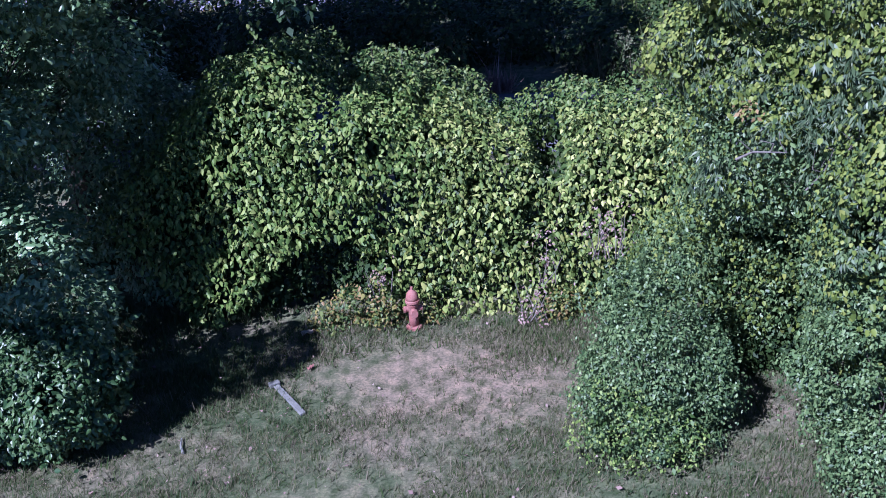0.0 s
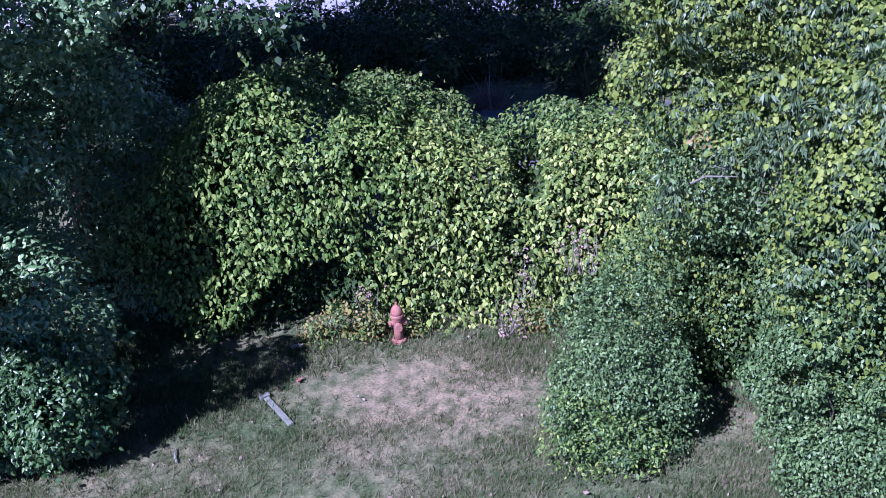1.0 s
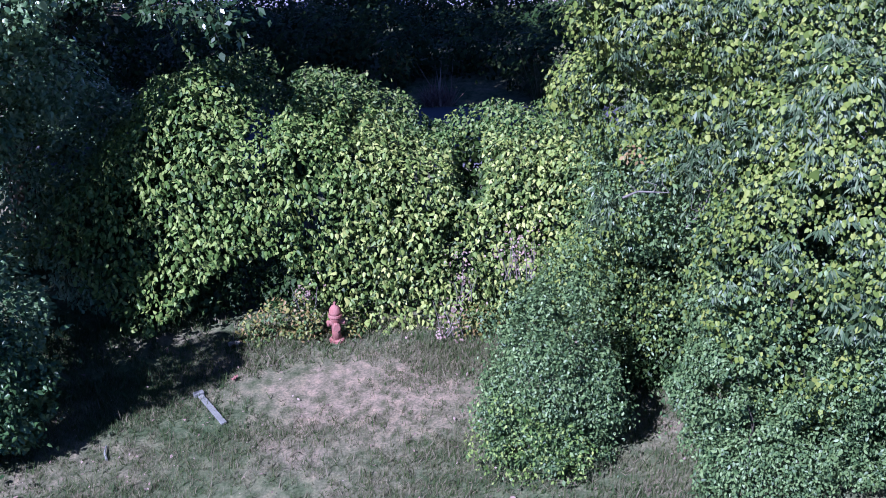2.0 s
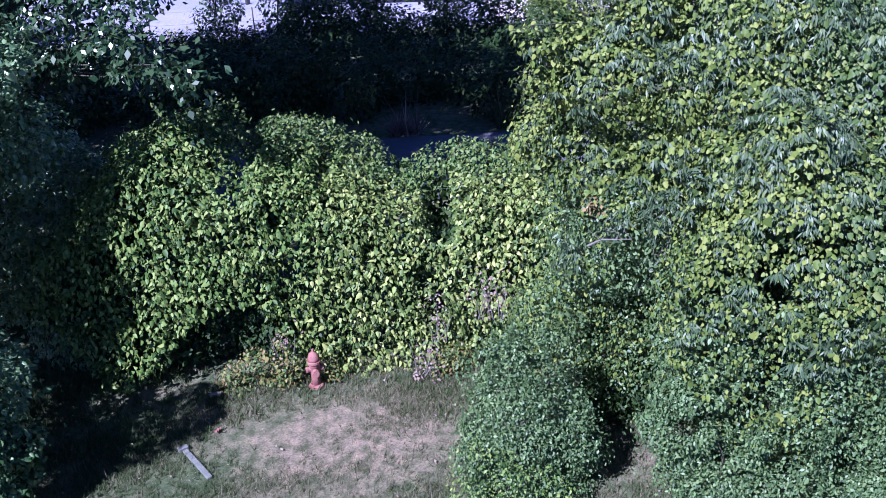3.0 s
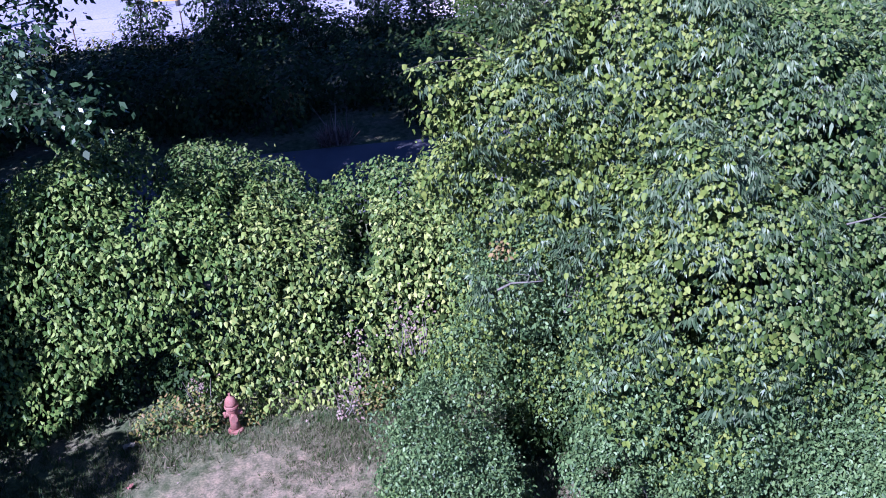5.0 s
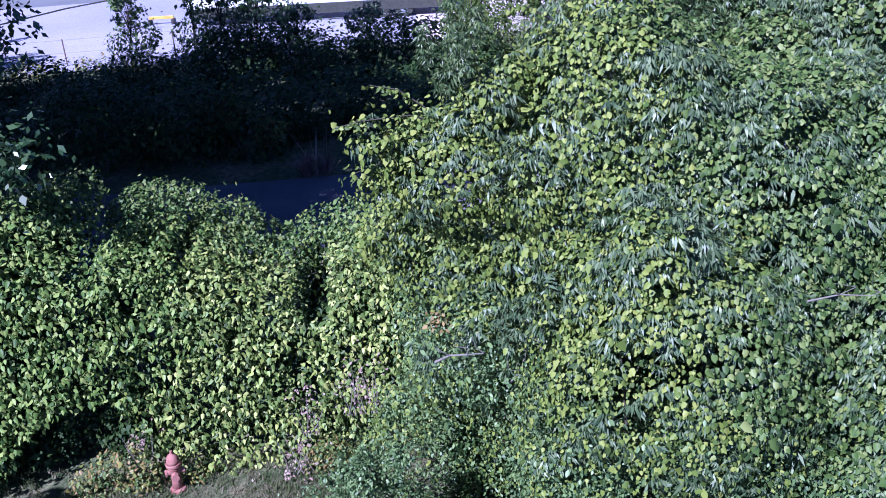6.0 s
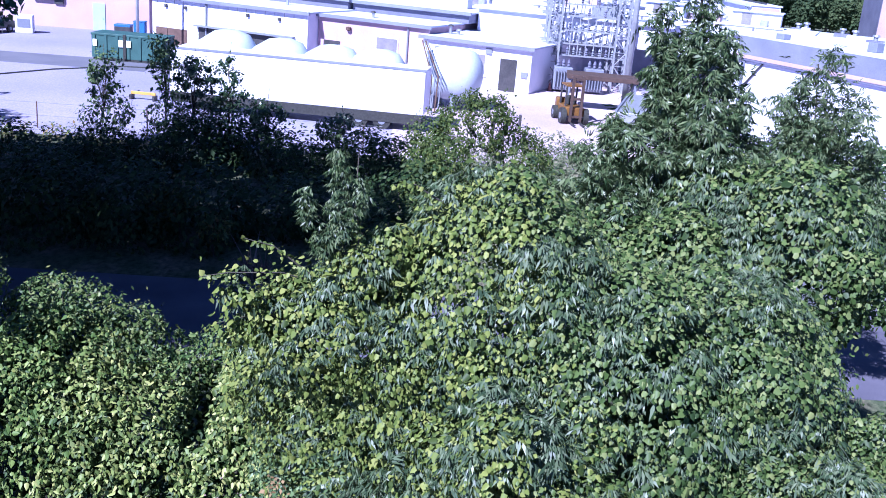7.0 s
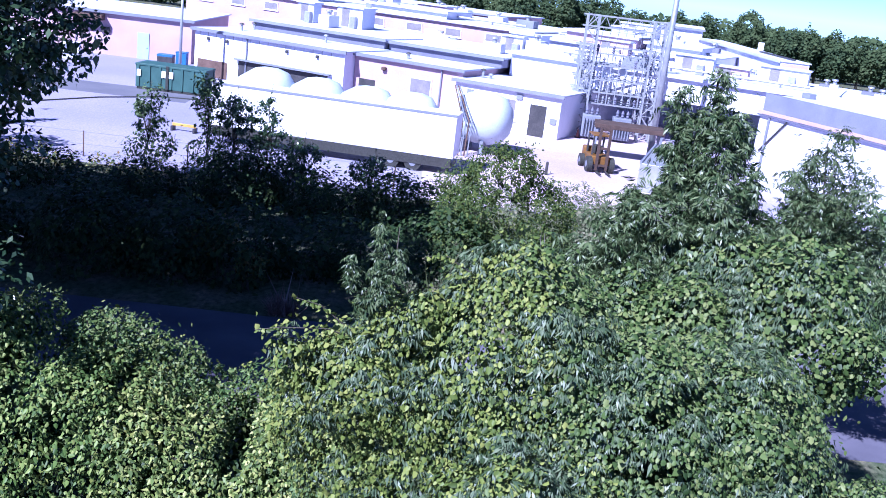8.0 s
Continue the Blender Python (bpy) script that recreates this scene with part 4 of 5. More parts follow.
for k in range(18):
    x, y, h = 12.5 + 1.2 * k + rng_.uniform(-0.5, 0.5), 34.5 + rng_.uniform(-1.5, 2.0), rng_.uniform(1.6, 2.5) if k < 5 else rng_.uniform(2.4, 3.4)
    shrub("bush", "dull green scrub bush beyond the lane", "bush", [(x, y, h * 0.55, rng_.uniform(1.2, 1.8), 1.5, h), (x + 0.8, y - 0.9, h * 0.45, 1.1, 1.2, h * 0.8)],
          95, 0.16, KITE, M_SHRUB, 140 + k, group="scrub beyond the lane", nstems=3, depth=0.4, rough=0.4)
shrub("bush", "low pale dry scrub beside the lane", "bush", bumpy([(4.5, 30.6, 0.6, 0.7, 0.6, 0.9), (5.2, 31.2, 0.5, 0.7, 0.6, 0.8)], 14, 41, 0.2, 0.35), 150, 0.1, KITE, M_SCRUB, 46, nstems=5, depth=0.3, rough=0.3, wild=1.0, gaps=0.4, fine_gaps=3.0)
# The first two saplings get lighter leaves in place of sunlight on them.
for k, (x, y, h, w) in enumerate([(-8.7, 46.5, 4.7, 1.2), (-5.3, 44.0, 6.0, 0.85), (-4.2, 44.3, 5.2, 1.25), (-2.6, 44.0, 5.5, 1.35), (-1.0, 44.4, 3.6, 0.9), (2.2, 43.6, 3.2, 0.9)]):
    tree("sapling", "young sapling at the yard's edge, coloured lighter as if sunlit" if k == 0 else "thin sapling in shade by the yard's edge", (x, y, -0.1), (x + 0.1, y, h), crown(x, y, h * 0.66, w * 0.8, w * 0.8, h * 0.32, 20, 30 + k, (0.24, 0.4)) + [(x + 0.2, y, h * 0.35, w, w, h * 0.2)], 95 if k else 80, 0.15, KITE, M_BUSH if k < 2 else M_TREE, 160 + k, r=0.05, category="sapling", depth=0.3, rough=0.25, gaps=0.5, fine_gaps=3.5, wild=0.9)
for k, (x, y, h) in enumerate([(-1.9, 32.6, 2.7), (-2.9, 33.2, 2.2), (-0.9, 32.0, 1.6)]):
    shrub("bush", "light green sapling shoots among dark undergrowth", "bush", crown(x, y, h * 0.6, 0.5, 0.5, h * 0.4, 12, 130 + k, (0.18, 0.34)), 90, 0.13, KITE, M_WEED, 480 + k, group="light shoots in the undergrowth", nstems=3, depth=0.3, rough=0.2, wild=0.9, gaps=0.4, fine_gaps=3.0)
edge = thing("weeds", "sunlit yellow-green weeds along the yard's edge", "weeds", kind="stuff")
re_ = random.Random(33)
foliage("weed_leaves", [(-22 + 0.75 * k + re_.uniform(-0.3, 0.3), 47.4 + re_.uniform(-0.5, 0.5), 0.3, re_.uniform(0.4, 0.9), 0.5, re_.uniform(0.4, 1.1)) for k in range(26)], 45, 0.14, KITE, M_WEED, edge, 77, depth=0.3, rough=0.25, gaps=0.2)


# ---------- fire hydrant and litter ----------
def hydrant(at):
    ob = thing("fire_hydrant", "faded red cast-iron fire hydrant in the weeds", "fire hydrant", at, 15)
    ob.scale = (0.78, 0.78, 1.0)
    part("base_flange", lathe([(0.17, -0.03), (0.17, 0.04), (0.155, 0.05), (0.11, 0.06)], 16), M_RED, ob, smooth=False)
    part("barrel", lathe([(0.105, 0.05), (0.1, 0.2), (0.105, 0.4), (0.13, 0.42), (0.13, 0.47), (0.12, 0.48)], 20), M_RED, ob, smooth=True)
    part("bonnet_flange", lathe([(0.155, 0.475), (0.16, 0.485), (0.16, 0.52), (0.15, 0.53)], 20), M_RED, ob)
    part("bonnet", lathe([(0.14, 0.53), (0.135, 0.58), (0.115, 0.635), (0.08, 0.675), (0.045, 0.69), (0.04, 0.7)], 20), M_RED, ob, smooth=True)
    part("operating_nut", lathe([(0.035, 0.69), (0.032, 0.75)], 5), M_RED, ob)
    for a in (-1, 1):
        n = part("nozzle", rod((0.09 * a, 0, 0.36), (0.16 * a, 0, 0.36), 0.05, n=14), M_RED, ob)
        part("cap", rod((0.155 * a, 0, 0.36), (0.2 * a, 0, 0.36), 0.062, 0.055, n=8), M_RED, n)
    n = part("nozzle", rod((0, -0.09, 0.33), (0, -0.17, 0.33), 0.07, n=16), M_RED, ob)
    part("cap", rod((0, -0.165, 0.33), (0, -0.215, 0.33), 0.085, 0.075, n=8), M_RED, n)
    return ob


hydrant((-0.7, 14.62, 0))
board = thing("board", "weathered grey-white wooden board lying on the grass", "board", (-2.33, 12.4, 0.05), -54)
part("plank", box((-0.5, -0.045, -0.04), (0.45, 0.045, 0.0), 0.008), M_WOOD, board)
part("block", box((-0.6, -0.09, -0.04), (-0.5, 0.07, 0.03), 0.01), M_WOOD, board)
stick = thing("stick", "short pale stick lying on the grass", "stick", (-3.6, 11.3, 0.03), 110)
part("shaft", limb([(-0.18, 0, 0), (0, 0.02, 0.01), (0.18, 0, 0)], 0.02, 0.012), M_WOOD, stick)


def litter(at, s, mat, label, turn):
    ob = thing("litter", label, "litter", at, turn)
    bm = bmesh.new()
    r = random.Random(int(turn))
    g = bmesh.ops.create_grid(bm, x_segments=4, y_segments=3, size=s)["verts"]
    for v in g:
        v.co.z = r.uniform(0, 0.06)
        v.co.y *= 0.6
    bmesh.ops.solidify(bm, geom=bm.faces[:], thickness=0.004)
    part("scrap", bm, mat, ob)


litter((-2.45, 14.4, 0.05), 0.1, M_PAPER, "crumpled pale scrap lying in the grass", 25)
litter((-2.2, 13.3, 0.04), 0.06, M_RED, "small reddish scrap lying in the grass", 70)

# ---------- weeds and grass ----------
w_ = thing("weeds", "yellowing weeds at the hedge foot", "weeds", kind="stuff")
foliage("weed_leaves", [(-1.35, 14.75, 0.4, 0.3, 0.25, 0.5), (-1.75, 14.75, 0.3, 0.35, 0.25, 0.4), (-2.15, 14.7, 0.15, 0.3, 0.25, 0.3), (-1.1, 14.65, 0.2, 0.25, 0.2, 0.35), (-0.45, 14.8, 0.12, 0.25, 0.2, 0.3), (1.75, 14.8, 0.25, 0.4, 0.3, 0.45)], 420, 0.062, DROP, M_WEED, w_, 51, depth=0.25, rough=0.2, gaps=0.5, fine_gaps=5.0, wild=0.9)
d_ = thing("dead_brush", "dry pinkish dead leaves and stalks in the hedge", "brush", kind="stuff")
foliage("dead_leaves", [(1.35, 14.75, 0.35, 0.2, 0.25, 0.4), (1.15, 14.7, 0.12, 0.35, 0.25, 0.2), (-1.2, 14.9, 0.8, 0.3, 0.3, 0.3), (2.4, 14.45, 1.7, 0.35, 0.3, 0.35), (1.5, 14.9, 1.15, 0.14, 0.2, 0.45)], 190, 0.05, KITE, M_DRY, d_, 52, depth=0.3, rough=0.25, gaps=0.7, fine_gaps=6.0)
for k in range(22):
    r_ = random.Random(500 + k)
    x, y, z = r_.choice(((1.35, 14.7, 0.0), (-1.2, 14.85, 0.2), (2.4, 14.4, 1.25), (2.4, 14.4, 1.25), (1.5, 14.9, 0.6)))
    p_ = Vector((x + r_.uniform(-0.25, 0.25), y, z))
    q_ = p_ + Vector((r_.uniform(-0.3, 0.3), r_.uniform(-0.15, 0.05), r_.uniform(0.4, 0.9)))
    part("stalk", limb([p_, p_.lerp(q_, 0.5) + Vector((0.03, -0.03, 0)), q_], 0.012, 0.004, n=5), M_TWIG, d_)


def dead_branch(points, r, label="pale dead branch caught in the foliage"):
    ob = thing("dead_branch", label, "branch", group="dead branches in the thicket")
    part("branch", limb(points, r, r * 0.4, n=6), M_TWIG, ob)
    rr = random.Random(len(points) + int(points[0][0] * 10))
    for k in range(3):
        p = Vector(points[1 + k % (len(points) - 1)])
        part("twig", limb([p, p + Vector((rr.uniform(-0.15, 0.15), -0.05, rr.uniform(0.05, 0.15))), p + Vector((rr.uniform(-0.3, 0.3), -0.08, rr.uniform(0.1, 0.3)))], r * 0.5, r * 0.2, n=5), M_TWIG, ob)


dead_branch([(3.58, 11.3, 3.86), (3.75, 11.25, 3.96), (3.95, 11.25, 3.95), (4.15, 11.3, 3.92)], 0.017)
dead_branch([(4.72, 11.25, 3.75), (4.8, 11.15, 4.0), (4.88, 11.15, 4.12)], 0.013)
dead_branch([(4.4, 11.3, 3.45), (4.55, 11.2, 3.7), (4.62, 11.2, 3.9)], 0.012)
dead_branch([(4.75, 11.3, 3.6), (4.95, 11.2, 3.8), (5.15, 11.2, 3.85)], 0.012)
dead_branch([(6.0, 10.5, 3.0), (6.1, 10.45, 3.25), (6.2, 10.45, 3.4)], 0.012)
dead_branch([(7.6, 10.6, 4.6), (7.9, 10.5, 4.7), (8.25, 10.5, 4.65)], 0.012)


def grass(name, x0, x1, y0, y1, count, seed, h, w=0.1, mat=None):
    rng = np.random.default_rng(seed)
    P = np.stack([rng.uniform(x0, x1, count), rng.triangular(y0, y1, y1 + 0.01, count) if y0 > 13 else rng.uniform(y0, y1, count), np.zeros(count)], 1)
    bare = 1 - np.clip(((P[:, 0] + 0.1) / 2.4) ** 2 + ((P[:, 1] - 12.9) / 1.1) ** 2, 0, 1)
    keep = lumps(P, 3, 1.2) - 0.7 * bare + 0.5 * lumps(P, 8, 0.16) + rng.uniform(-0.7, 0.7, count) > -0.2
    P = P[keep]
    N = unit(np.concatenate([rng.normal(0, 1, (len(P), 2)), np.full((len(P), 1), 0.5)], 1) + np.array(to_sun) * 0.8)
    blade = (np.array([(w, 0, 0), (0, 1, 0.25), (-w, 0, 0)]), [(0, 1, 2)])
    ob = new(name, leaves_mesh(name, P, N, h * np.exp(rng.normal(0, 0.35, len(P))), blade, mat or M_GRASS, -1.6, rng))
    return tagged(ob, "short dry grass with green and straw-coloured blades", "grass", kind="stuff")


grass("grass", -7, 7, 8.0, 15.2, 210000, 61, 0.068, 0.06)
grass("grass", -4.5, 2.8, 13.2, 15.4, 16000, 62, 0.075)
for k, (x0, x1, y0, y1) in enumerate(((-6.5, -2.6, 8.2, 10.6), (-4.2, -1.6, 11.6, 13.4), (2.2, 6.5, 8.2, 10.6), (-1.5, 3.0, 8.2, 9.4), (-6.2, -3.2, 12.7, 15.6))):
    g_ = grass("lush_grass", x0, x1, y0, y1, 9000 if k < 4 else 16000, 64 + k, 0.06 if k < 4 else 0.085, 0.09, M_LUSH)
    tagged(g_, "patch of greener grass in the lawn", "grass", kind="stuff")
tuft = grass("dry_grass", 3.6, 6.0, 29.7, 32.2, 6000, 63, 0.7, 0.025)
tuft2 = grass("dry_grass", 0.1, 1.0, 29.65, 30.2, 900, 66, 0.5, 0.03, M_DRY)
tagged(tuft2, "small pale dry grass tuft at the lane's far edge", "grass", kind="stuff")
tagged(tuft, "tall pale dry grass beside the lane", "grass", kind="stuff")


# ---------- pale flecks on the lawn ----------
rng = np.random.default_rng(91)
n_ = 900
P_ = np.stack([rng.uniform(-6, 6, n_), rng.uniform(8.2, 14.8, n_), np.full(n_, 0.06)], 1)
fl = new("fallen_leaves", leaves_mesh("fallen_leaves", P_, unit(np.concatenate([rng.normal(0, 0.5, (n_, 2)), np.ones((n_, 1))], 1)), 0.035 * np.exp(rng.normal(0, 0.4, n_)), KITE, M_DRY, 0.1, rng))
tagged(fl, "small pale dry leaves scattered over the grass", "leaves", kind="stuff")


# ---------- works yard: trailer, tanks, machine ----------
def wheel(name, parent, at, r, w, axis=(0, 1, 0)):
    a = Vector(axis) * w / 2
    tyre = part(name, rod(Vector(at) - a, Vector(at) + a, r, n=20), M_BLACK, parent)
    part("rim", rod(Vector(at) - a * 1.12, Vector(at) + a * 1.12, r * 0.42, n=14), M_GREY, tyre)
    return tyre


trailer = thing("semi_trailer", "long white box semi-trailer parked in the yard", "trailer", (-8.2, 57.4, 0), -9.0)
part("body", box((0, 0, 1.0), (14.5, 2.5, 3.45), 0.05), M_WHITE, trailer)
part("roof_edge", box((-0.02, -0.03, 3.4), (14.52, 0.08, 3.52), 0.01), M_GREY, trailer, "grey metal roof rail")
# Rail made deep and black; its colour stands for shade beneath the box.
part("side_rail", box((0.1, 0.02, 0.45), (14.4, 0.14, 1.0), 0.01), M_BLACK, trailer, "lower side rail, blackened for the shade under the trailer")
part("chassis", box((0.6, 0.7, 0.7), (14.0, 1.8, 0.98)), M_DARK, trailer)
for x in (10.9, 12.2):
    for y in (0.28, 2.2):
        wheel("wheel", trailer, (x, y, 0.5), 0.5, 0.42)
for y in (0.5, 2.0):
    part("landing_leg", box((2.6, y - 0.08, 0.03), (2.8, y + 0.08, 0.95)), M_GREY, trailer)
part("rear_bumper", box((14.3, 0.2, 0.45), (14.42, 2.3, 0.6)), M_DARK, trailer)


def tank(at, turn, length, r, label):
    ob = thing("storage_tank", label, "tank", at, turn, group="storage tanks in the works yard")
    prof = [(0.02, -length * 0.62), (r * 0.55, -length * 0.4), (r * 0.93, -length * 0.12), (r, 0.05 * length), (r, length * 0.25), (r * 0.88, length * 0.25 + r * 0.42), (r * 0.55, length * 0.25 + r * 0.68), (0.05, length * 0.25 + r * 0.78)]
    part("shell", lathe(prof, 28, m=pose(0, 0, r + 0.55, 0, 90, 0)), M_TANK, ob, smooth=True)
    for x in (-0.12 * length, 0.2 * length):
        part("saddle", box((x - 0.15, -r * 0.7, 0), (x + 0.15, r * 0.7, 0.9)), M_GREY, ob)
    return ob


for x, y, r in ((-6.4, 63.4, 1.75), (-3.0, 62.8, 1.65), (0.2, 62.2, 1.6), (3.0, 61.6, 1.6)):
    tank((x, y, 0.03), -9, 3.6, r, "white rounded storage tank with a tapered end")
tank((7.6, 64.6, 0.03), -20, 4.6, 1.7, "large white rounded storage tank by the wall")

# piping ladder behind the trailer
pipes = thing("pipe_rack", "tangle of thin dark pipes between tank and wall", "pipework", (6.6, 62.0, 0.03))
for k in range(4):
    part("pipe", limb([(0.2 * k, 0, 0), (0.1 + 0.2 * k, 0.4, 2.2), (-0.6 + 0.1 * k, 2.0, 4.2)], 0.05, 0.05, n=6), M_GREY if k % 2 else M_BROWN, pipes)

dump = thing("dumpster", "long dark-green steel dumpster on the concrete", "dumpster", (-17.9, 74.9, 0.03), -4)
part("body", box((0, 0, 0.18), (5.4, 2.3, 1.85), 0.03), M_GREEN, dump)
part("rim", box((-0.04, -0.05, 1.8), (5.44, 2.35, 1.95), 0.02), M_GREEN, dump)
for k in range(7):
    part("rib", box((0.1 + k * 0.84, -0.07, 0.2), (0.3 + k * 0.84, 0.01, 1.82)), M_GREEN, dump)
part("skid", box((0.1, 0.02, 0.0), (5.3, 2.2, 0.18)), M_BLACK, dump, "black base skid")
part("post", box((2.36, -0.12, 0.2), (2.56, -0.07, 1.95)), M_BLACK, dump, "black upright bar")
for x in (2.02, 2.6):
    part("sign_plate", box((x, -0.1, 1.05), (x + 0.32, -0.075, 1.55)), M_WHITE, dump, "blank white plate")
part("sign_plate", box((0.12, -0.1, 1.0), (0.42, -0.075, 1.5)), M_WHITE, dump, "blank white plate")


def telehandler(at, turn):
    ob = thing("forklift", "yellow-orange rough-terrain forklift with raised mast", "forklift", at, turn)
    part("chassis", box((-1.3, -0.6, 0.5), (1.1, 0.6, 1.05), 0.06), M_YELLOW, ob)
    part("counterweight", box((-1.5, -0.65, 0.55), (-0.9, 0.65, 1.35), 0.1), M_YELLOW, ob)
    cab = part("cab_frame", box((-0.75, -0.55, 2.25), (0.55, 0.55, 2.36), 0.02), M_YELLOW, ob)
    for x in (-0.7, 0.5):
        for y in (-0.5, 0.5):
            part("pillar", box((x - 0.05, y - 0.05, 1.0), (x + 0.05, y + 0.05, 2.26)), M_DARK, cab)
    part("seat", box((-0.5, -0.25, 1.05), (0.0, 0.25, 1.6), 0.05), M_BLACK, ob)
    for y in (-0.32, 0.32):
        part("mast_rail", box((1.12, y - 0.07, 0.2), (1.34, y + 0.07, 3.0)), M_RUST, ob)
    for z in (0.5, 1.6, 2.8):
        part("mast_crossbar", box((1.14, -0.32, z - 0.07), (1.3, 0.32, z + 0.07)), M_RUST, ob)
    for y in (-0.3, 0.3):
        part("fork", box((1.36, y - 0.06, 0.12), (2.4, y + 0.06, 0.18)), M_DARK, ob)
    for x, r in ((0.85, 0.5), (-0.95, 0.42)):
        for y in (-0.72, 0.72):
            wheel("wheel", ob, (x, y, r), r, 0.3)
    return ob


telehandler((15.6, 62.7, 0.03), -84)
cont = thing("container", "grey steel container standing in the yard", "container", (17.2, 57.0, 0.03), -18)
part("body", box((0, 0, 0.0), (2.4, 8.5, 1.7), 0.02), M_STEEL, cont)
for k in range(17):
    part("rib", box((-0.04, 0.2 + 0.5 * k, 0.2), (0.01, 0.42 + 0.5 * k, 1.6)), M_STEEL, cont)
part("roof_rail", box((-0.05, -0.03, 1.66), (0.08, 8.53, 1.8)), M_GREY, cont)
canopy = thing("canopy", "low dark-brown flat canopy roof", "canopy", (15.9, 67.0, 0.03), -8)
part("roof", box((0, 0, 2.15), (4.8, 2.4, 2.45), 0.03), M_RUST, canopy)
for x in (0.2, 4.6):
    for y in (0.2, 2.2):
        part("post", box((x - 0.08, y - 0.08, 0), (x + 0.08, y + 0.08, 2.15)), M_GREY, canopy)
for k, (x, y) in enumerate(((11.2, 58.6), (12.0, 58.9), (10.4, 58.2))):
    b_ = thing("bollard", "short dark bollard in the yard", "bollard", (x, y, 0.03), 0, group="bollards in the yard")
    part("post", lathe([(0.09, 0), (0.09, 0.75), (0.06, 0.82)], 10), M_DARK, b_)
bin_ = thing("barrel", "dark barrel by the wall", "barrel", (13.3, 74.5, 0.03))
part("drum", lathe([(0.3, 0), (0.31, 0.3), (0.3, 0.6), (0.31, 0.62), (0.3, 0.95)], 14), M_DARK, bin_)
cn = thing("traffic_cone", "small orange traffic cone by the switchyard", "traffic cone", (16.2, 76.0, 0.03))
part("base", box((-0.2, -0.2, 0.0), (0.2, 0.2, 0.04), 0.01), M_BLACK, cn, "black rubber base")
part("cone", lathe([(0.15, 0.04), (0.11, 0.3), (0.06, 0.55), (0.03, 0.7)], 12), M_RED, cn)
bb = thing("bin", "blue plastic bin against the wall", "bin", (-18.7, 91.5, 0.03))
part("body", box((-0.5, -0.4, 0.0), (0.5, 0.4, 1.3), 0.05), M_BLUE, bb)
part("lid", box((-0.53, -0.43, 1.3), (0.53, 0.43, 1.38), 0.02), M_BLUE, bb)
ub = thing("pallet_box", "dark low box beside the pole", "box", (-20.3, 92.0, 0.03))
part("body", box((-0.7, -0.5, 0.0), (0.7, 0.5, 0.75), 0.03), M_DARK, ub)
part("lid", box((-0.72, -0.52, 0.75), (0.72, 0.52, 0.95), 0.02), M_BLUE, ub)
yel = thing("barrier", "yellow barrier board by the saplings", "barrier", (-10.2, 59.4, 0.03), -9)
part("board", box((-0.75, -0.05, 0.3), (0.75, 0.05, 0.48), 0.02), M_AMBER, yel)
for x in (-1.0, 1.0):
    part("leg", box((x * 0.7 - 0.06, -0.25, 0), (x * 0.7 + 0.06, 0.25, 0.3)), M_DARK, yel)


# ---------- poles, fence, cables ----------
def pole(at, h, r, mat, label):
    ob = thing("utility_pole", label, "pole", at)
    part("shaft", lathe([(r, -0.1), (r * 0.85, h * 0.5), (r * 0.7, h)], 12), mat, ob, smooth=True)
    part("bracket", box((-0.6, -0.06, h - 0.9), (0.6, 0.06, h - 0.75)), M_GREY, ob)
    return ob


pole((-16.5, 82.3, 0), 9.0, 0.14, M_STEEL, "slim grey pole in the yard")
pole((20.7, 70.1, 0), 16.5, 0.25, M_STEEL, "tall pale utility pole by the switchyard")
fence = thing("fence", "low post-and-cable fence at the yard's edge", "fence", (-30, 49.4, 0))
for k in range(7):
    part("post", lathe([(0.032, -0.1), (0.032, 1.3), (0.02, 1.33)], 8, m=pose(1.3 + 5.3 * k, 0.2, 0)), M_BROWN, fence)
for z in (1.28, 0.65):
    part("cable", rod((-4, 0.2, z), (34, 0.2, z), 0.012, n=6), M_STEEL, fence)
hose = thing("hose", "black hose lying across the concrete", "hose", (0, 0, 0.05))
part("tube", limb([(-45, 60, 0), (-28, 61.5, 0), (-21.5, 63.4, 0), (-18.5, 68.5, 0), (-15, 72, 0), (-10, 73.0, 0)], 0.07, 0.07, n=6), M_BLACK, hose)


# ---------- buildings ----------
def window(parent, x, z, w, h, y=0.0, label="dark window in a pale frame"):
    f = part("window", box((x, y - 0.06, z), (x + w, y - 0.003, z + h)), M_WHITE, parent, label)
    part("pane", box((x + 0.1, y - 0.075, z + 0.1), (x + w - 0.1, y - 0.055, z + h - 0.1)), M_GLASS, f)
    part("sill", box((x - 0.08, y - 0.14, z - 0.1), (x + w + 0.08, y - 0.004, z - 0.004)), M_WHITE, f)
    return f


def block(ob, x0, y0, x1, y1, h, wall, roof, z0=0.0, edge=0.25, trim=None, lip=0.12):
    part("wall", box((x0, y0, z0), (x1, y1, h)), wall, ob)
    part("roof", box((x0 - edge, y0 - edge, h + 0.003), (x1 + edge, y1 + edge, h + 0.12)), roof, ob)
    part("gutter", box((x0 - edge - 0.03, y0 - edge - 0.12, h - lip), (x1 + edge + 0.03, y0 - edge - 0.003, h + 0.14)), trim or M_GREY, ob)


left = thing("office_building", "long low pale-pink building with a teal door", "building", (-60, 94.4, 0), 0)
block(left, 0, 0, 41.4, 16, 4.0, M_PINK, M_ROOF)
dr = part("door", box((36.3, -0.07, 0.03), (37.4, -0.003, 2.45)), M_TEAL, left, "pale teal steel door")
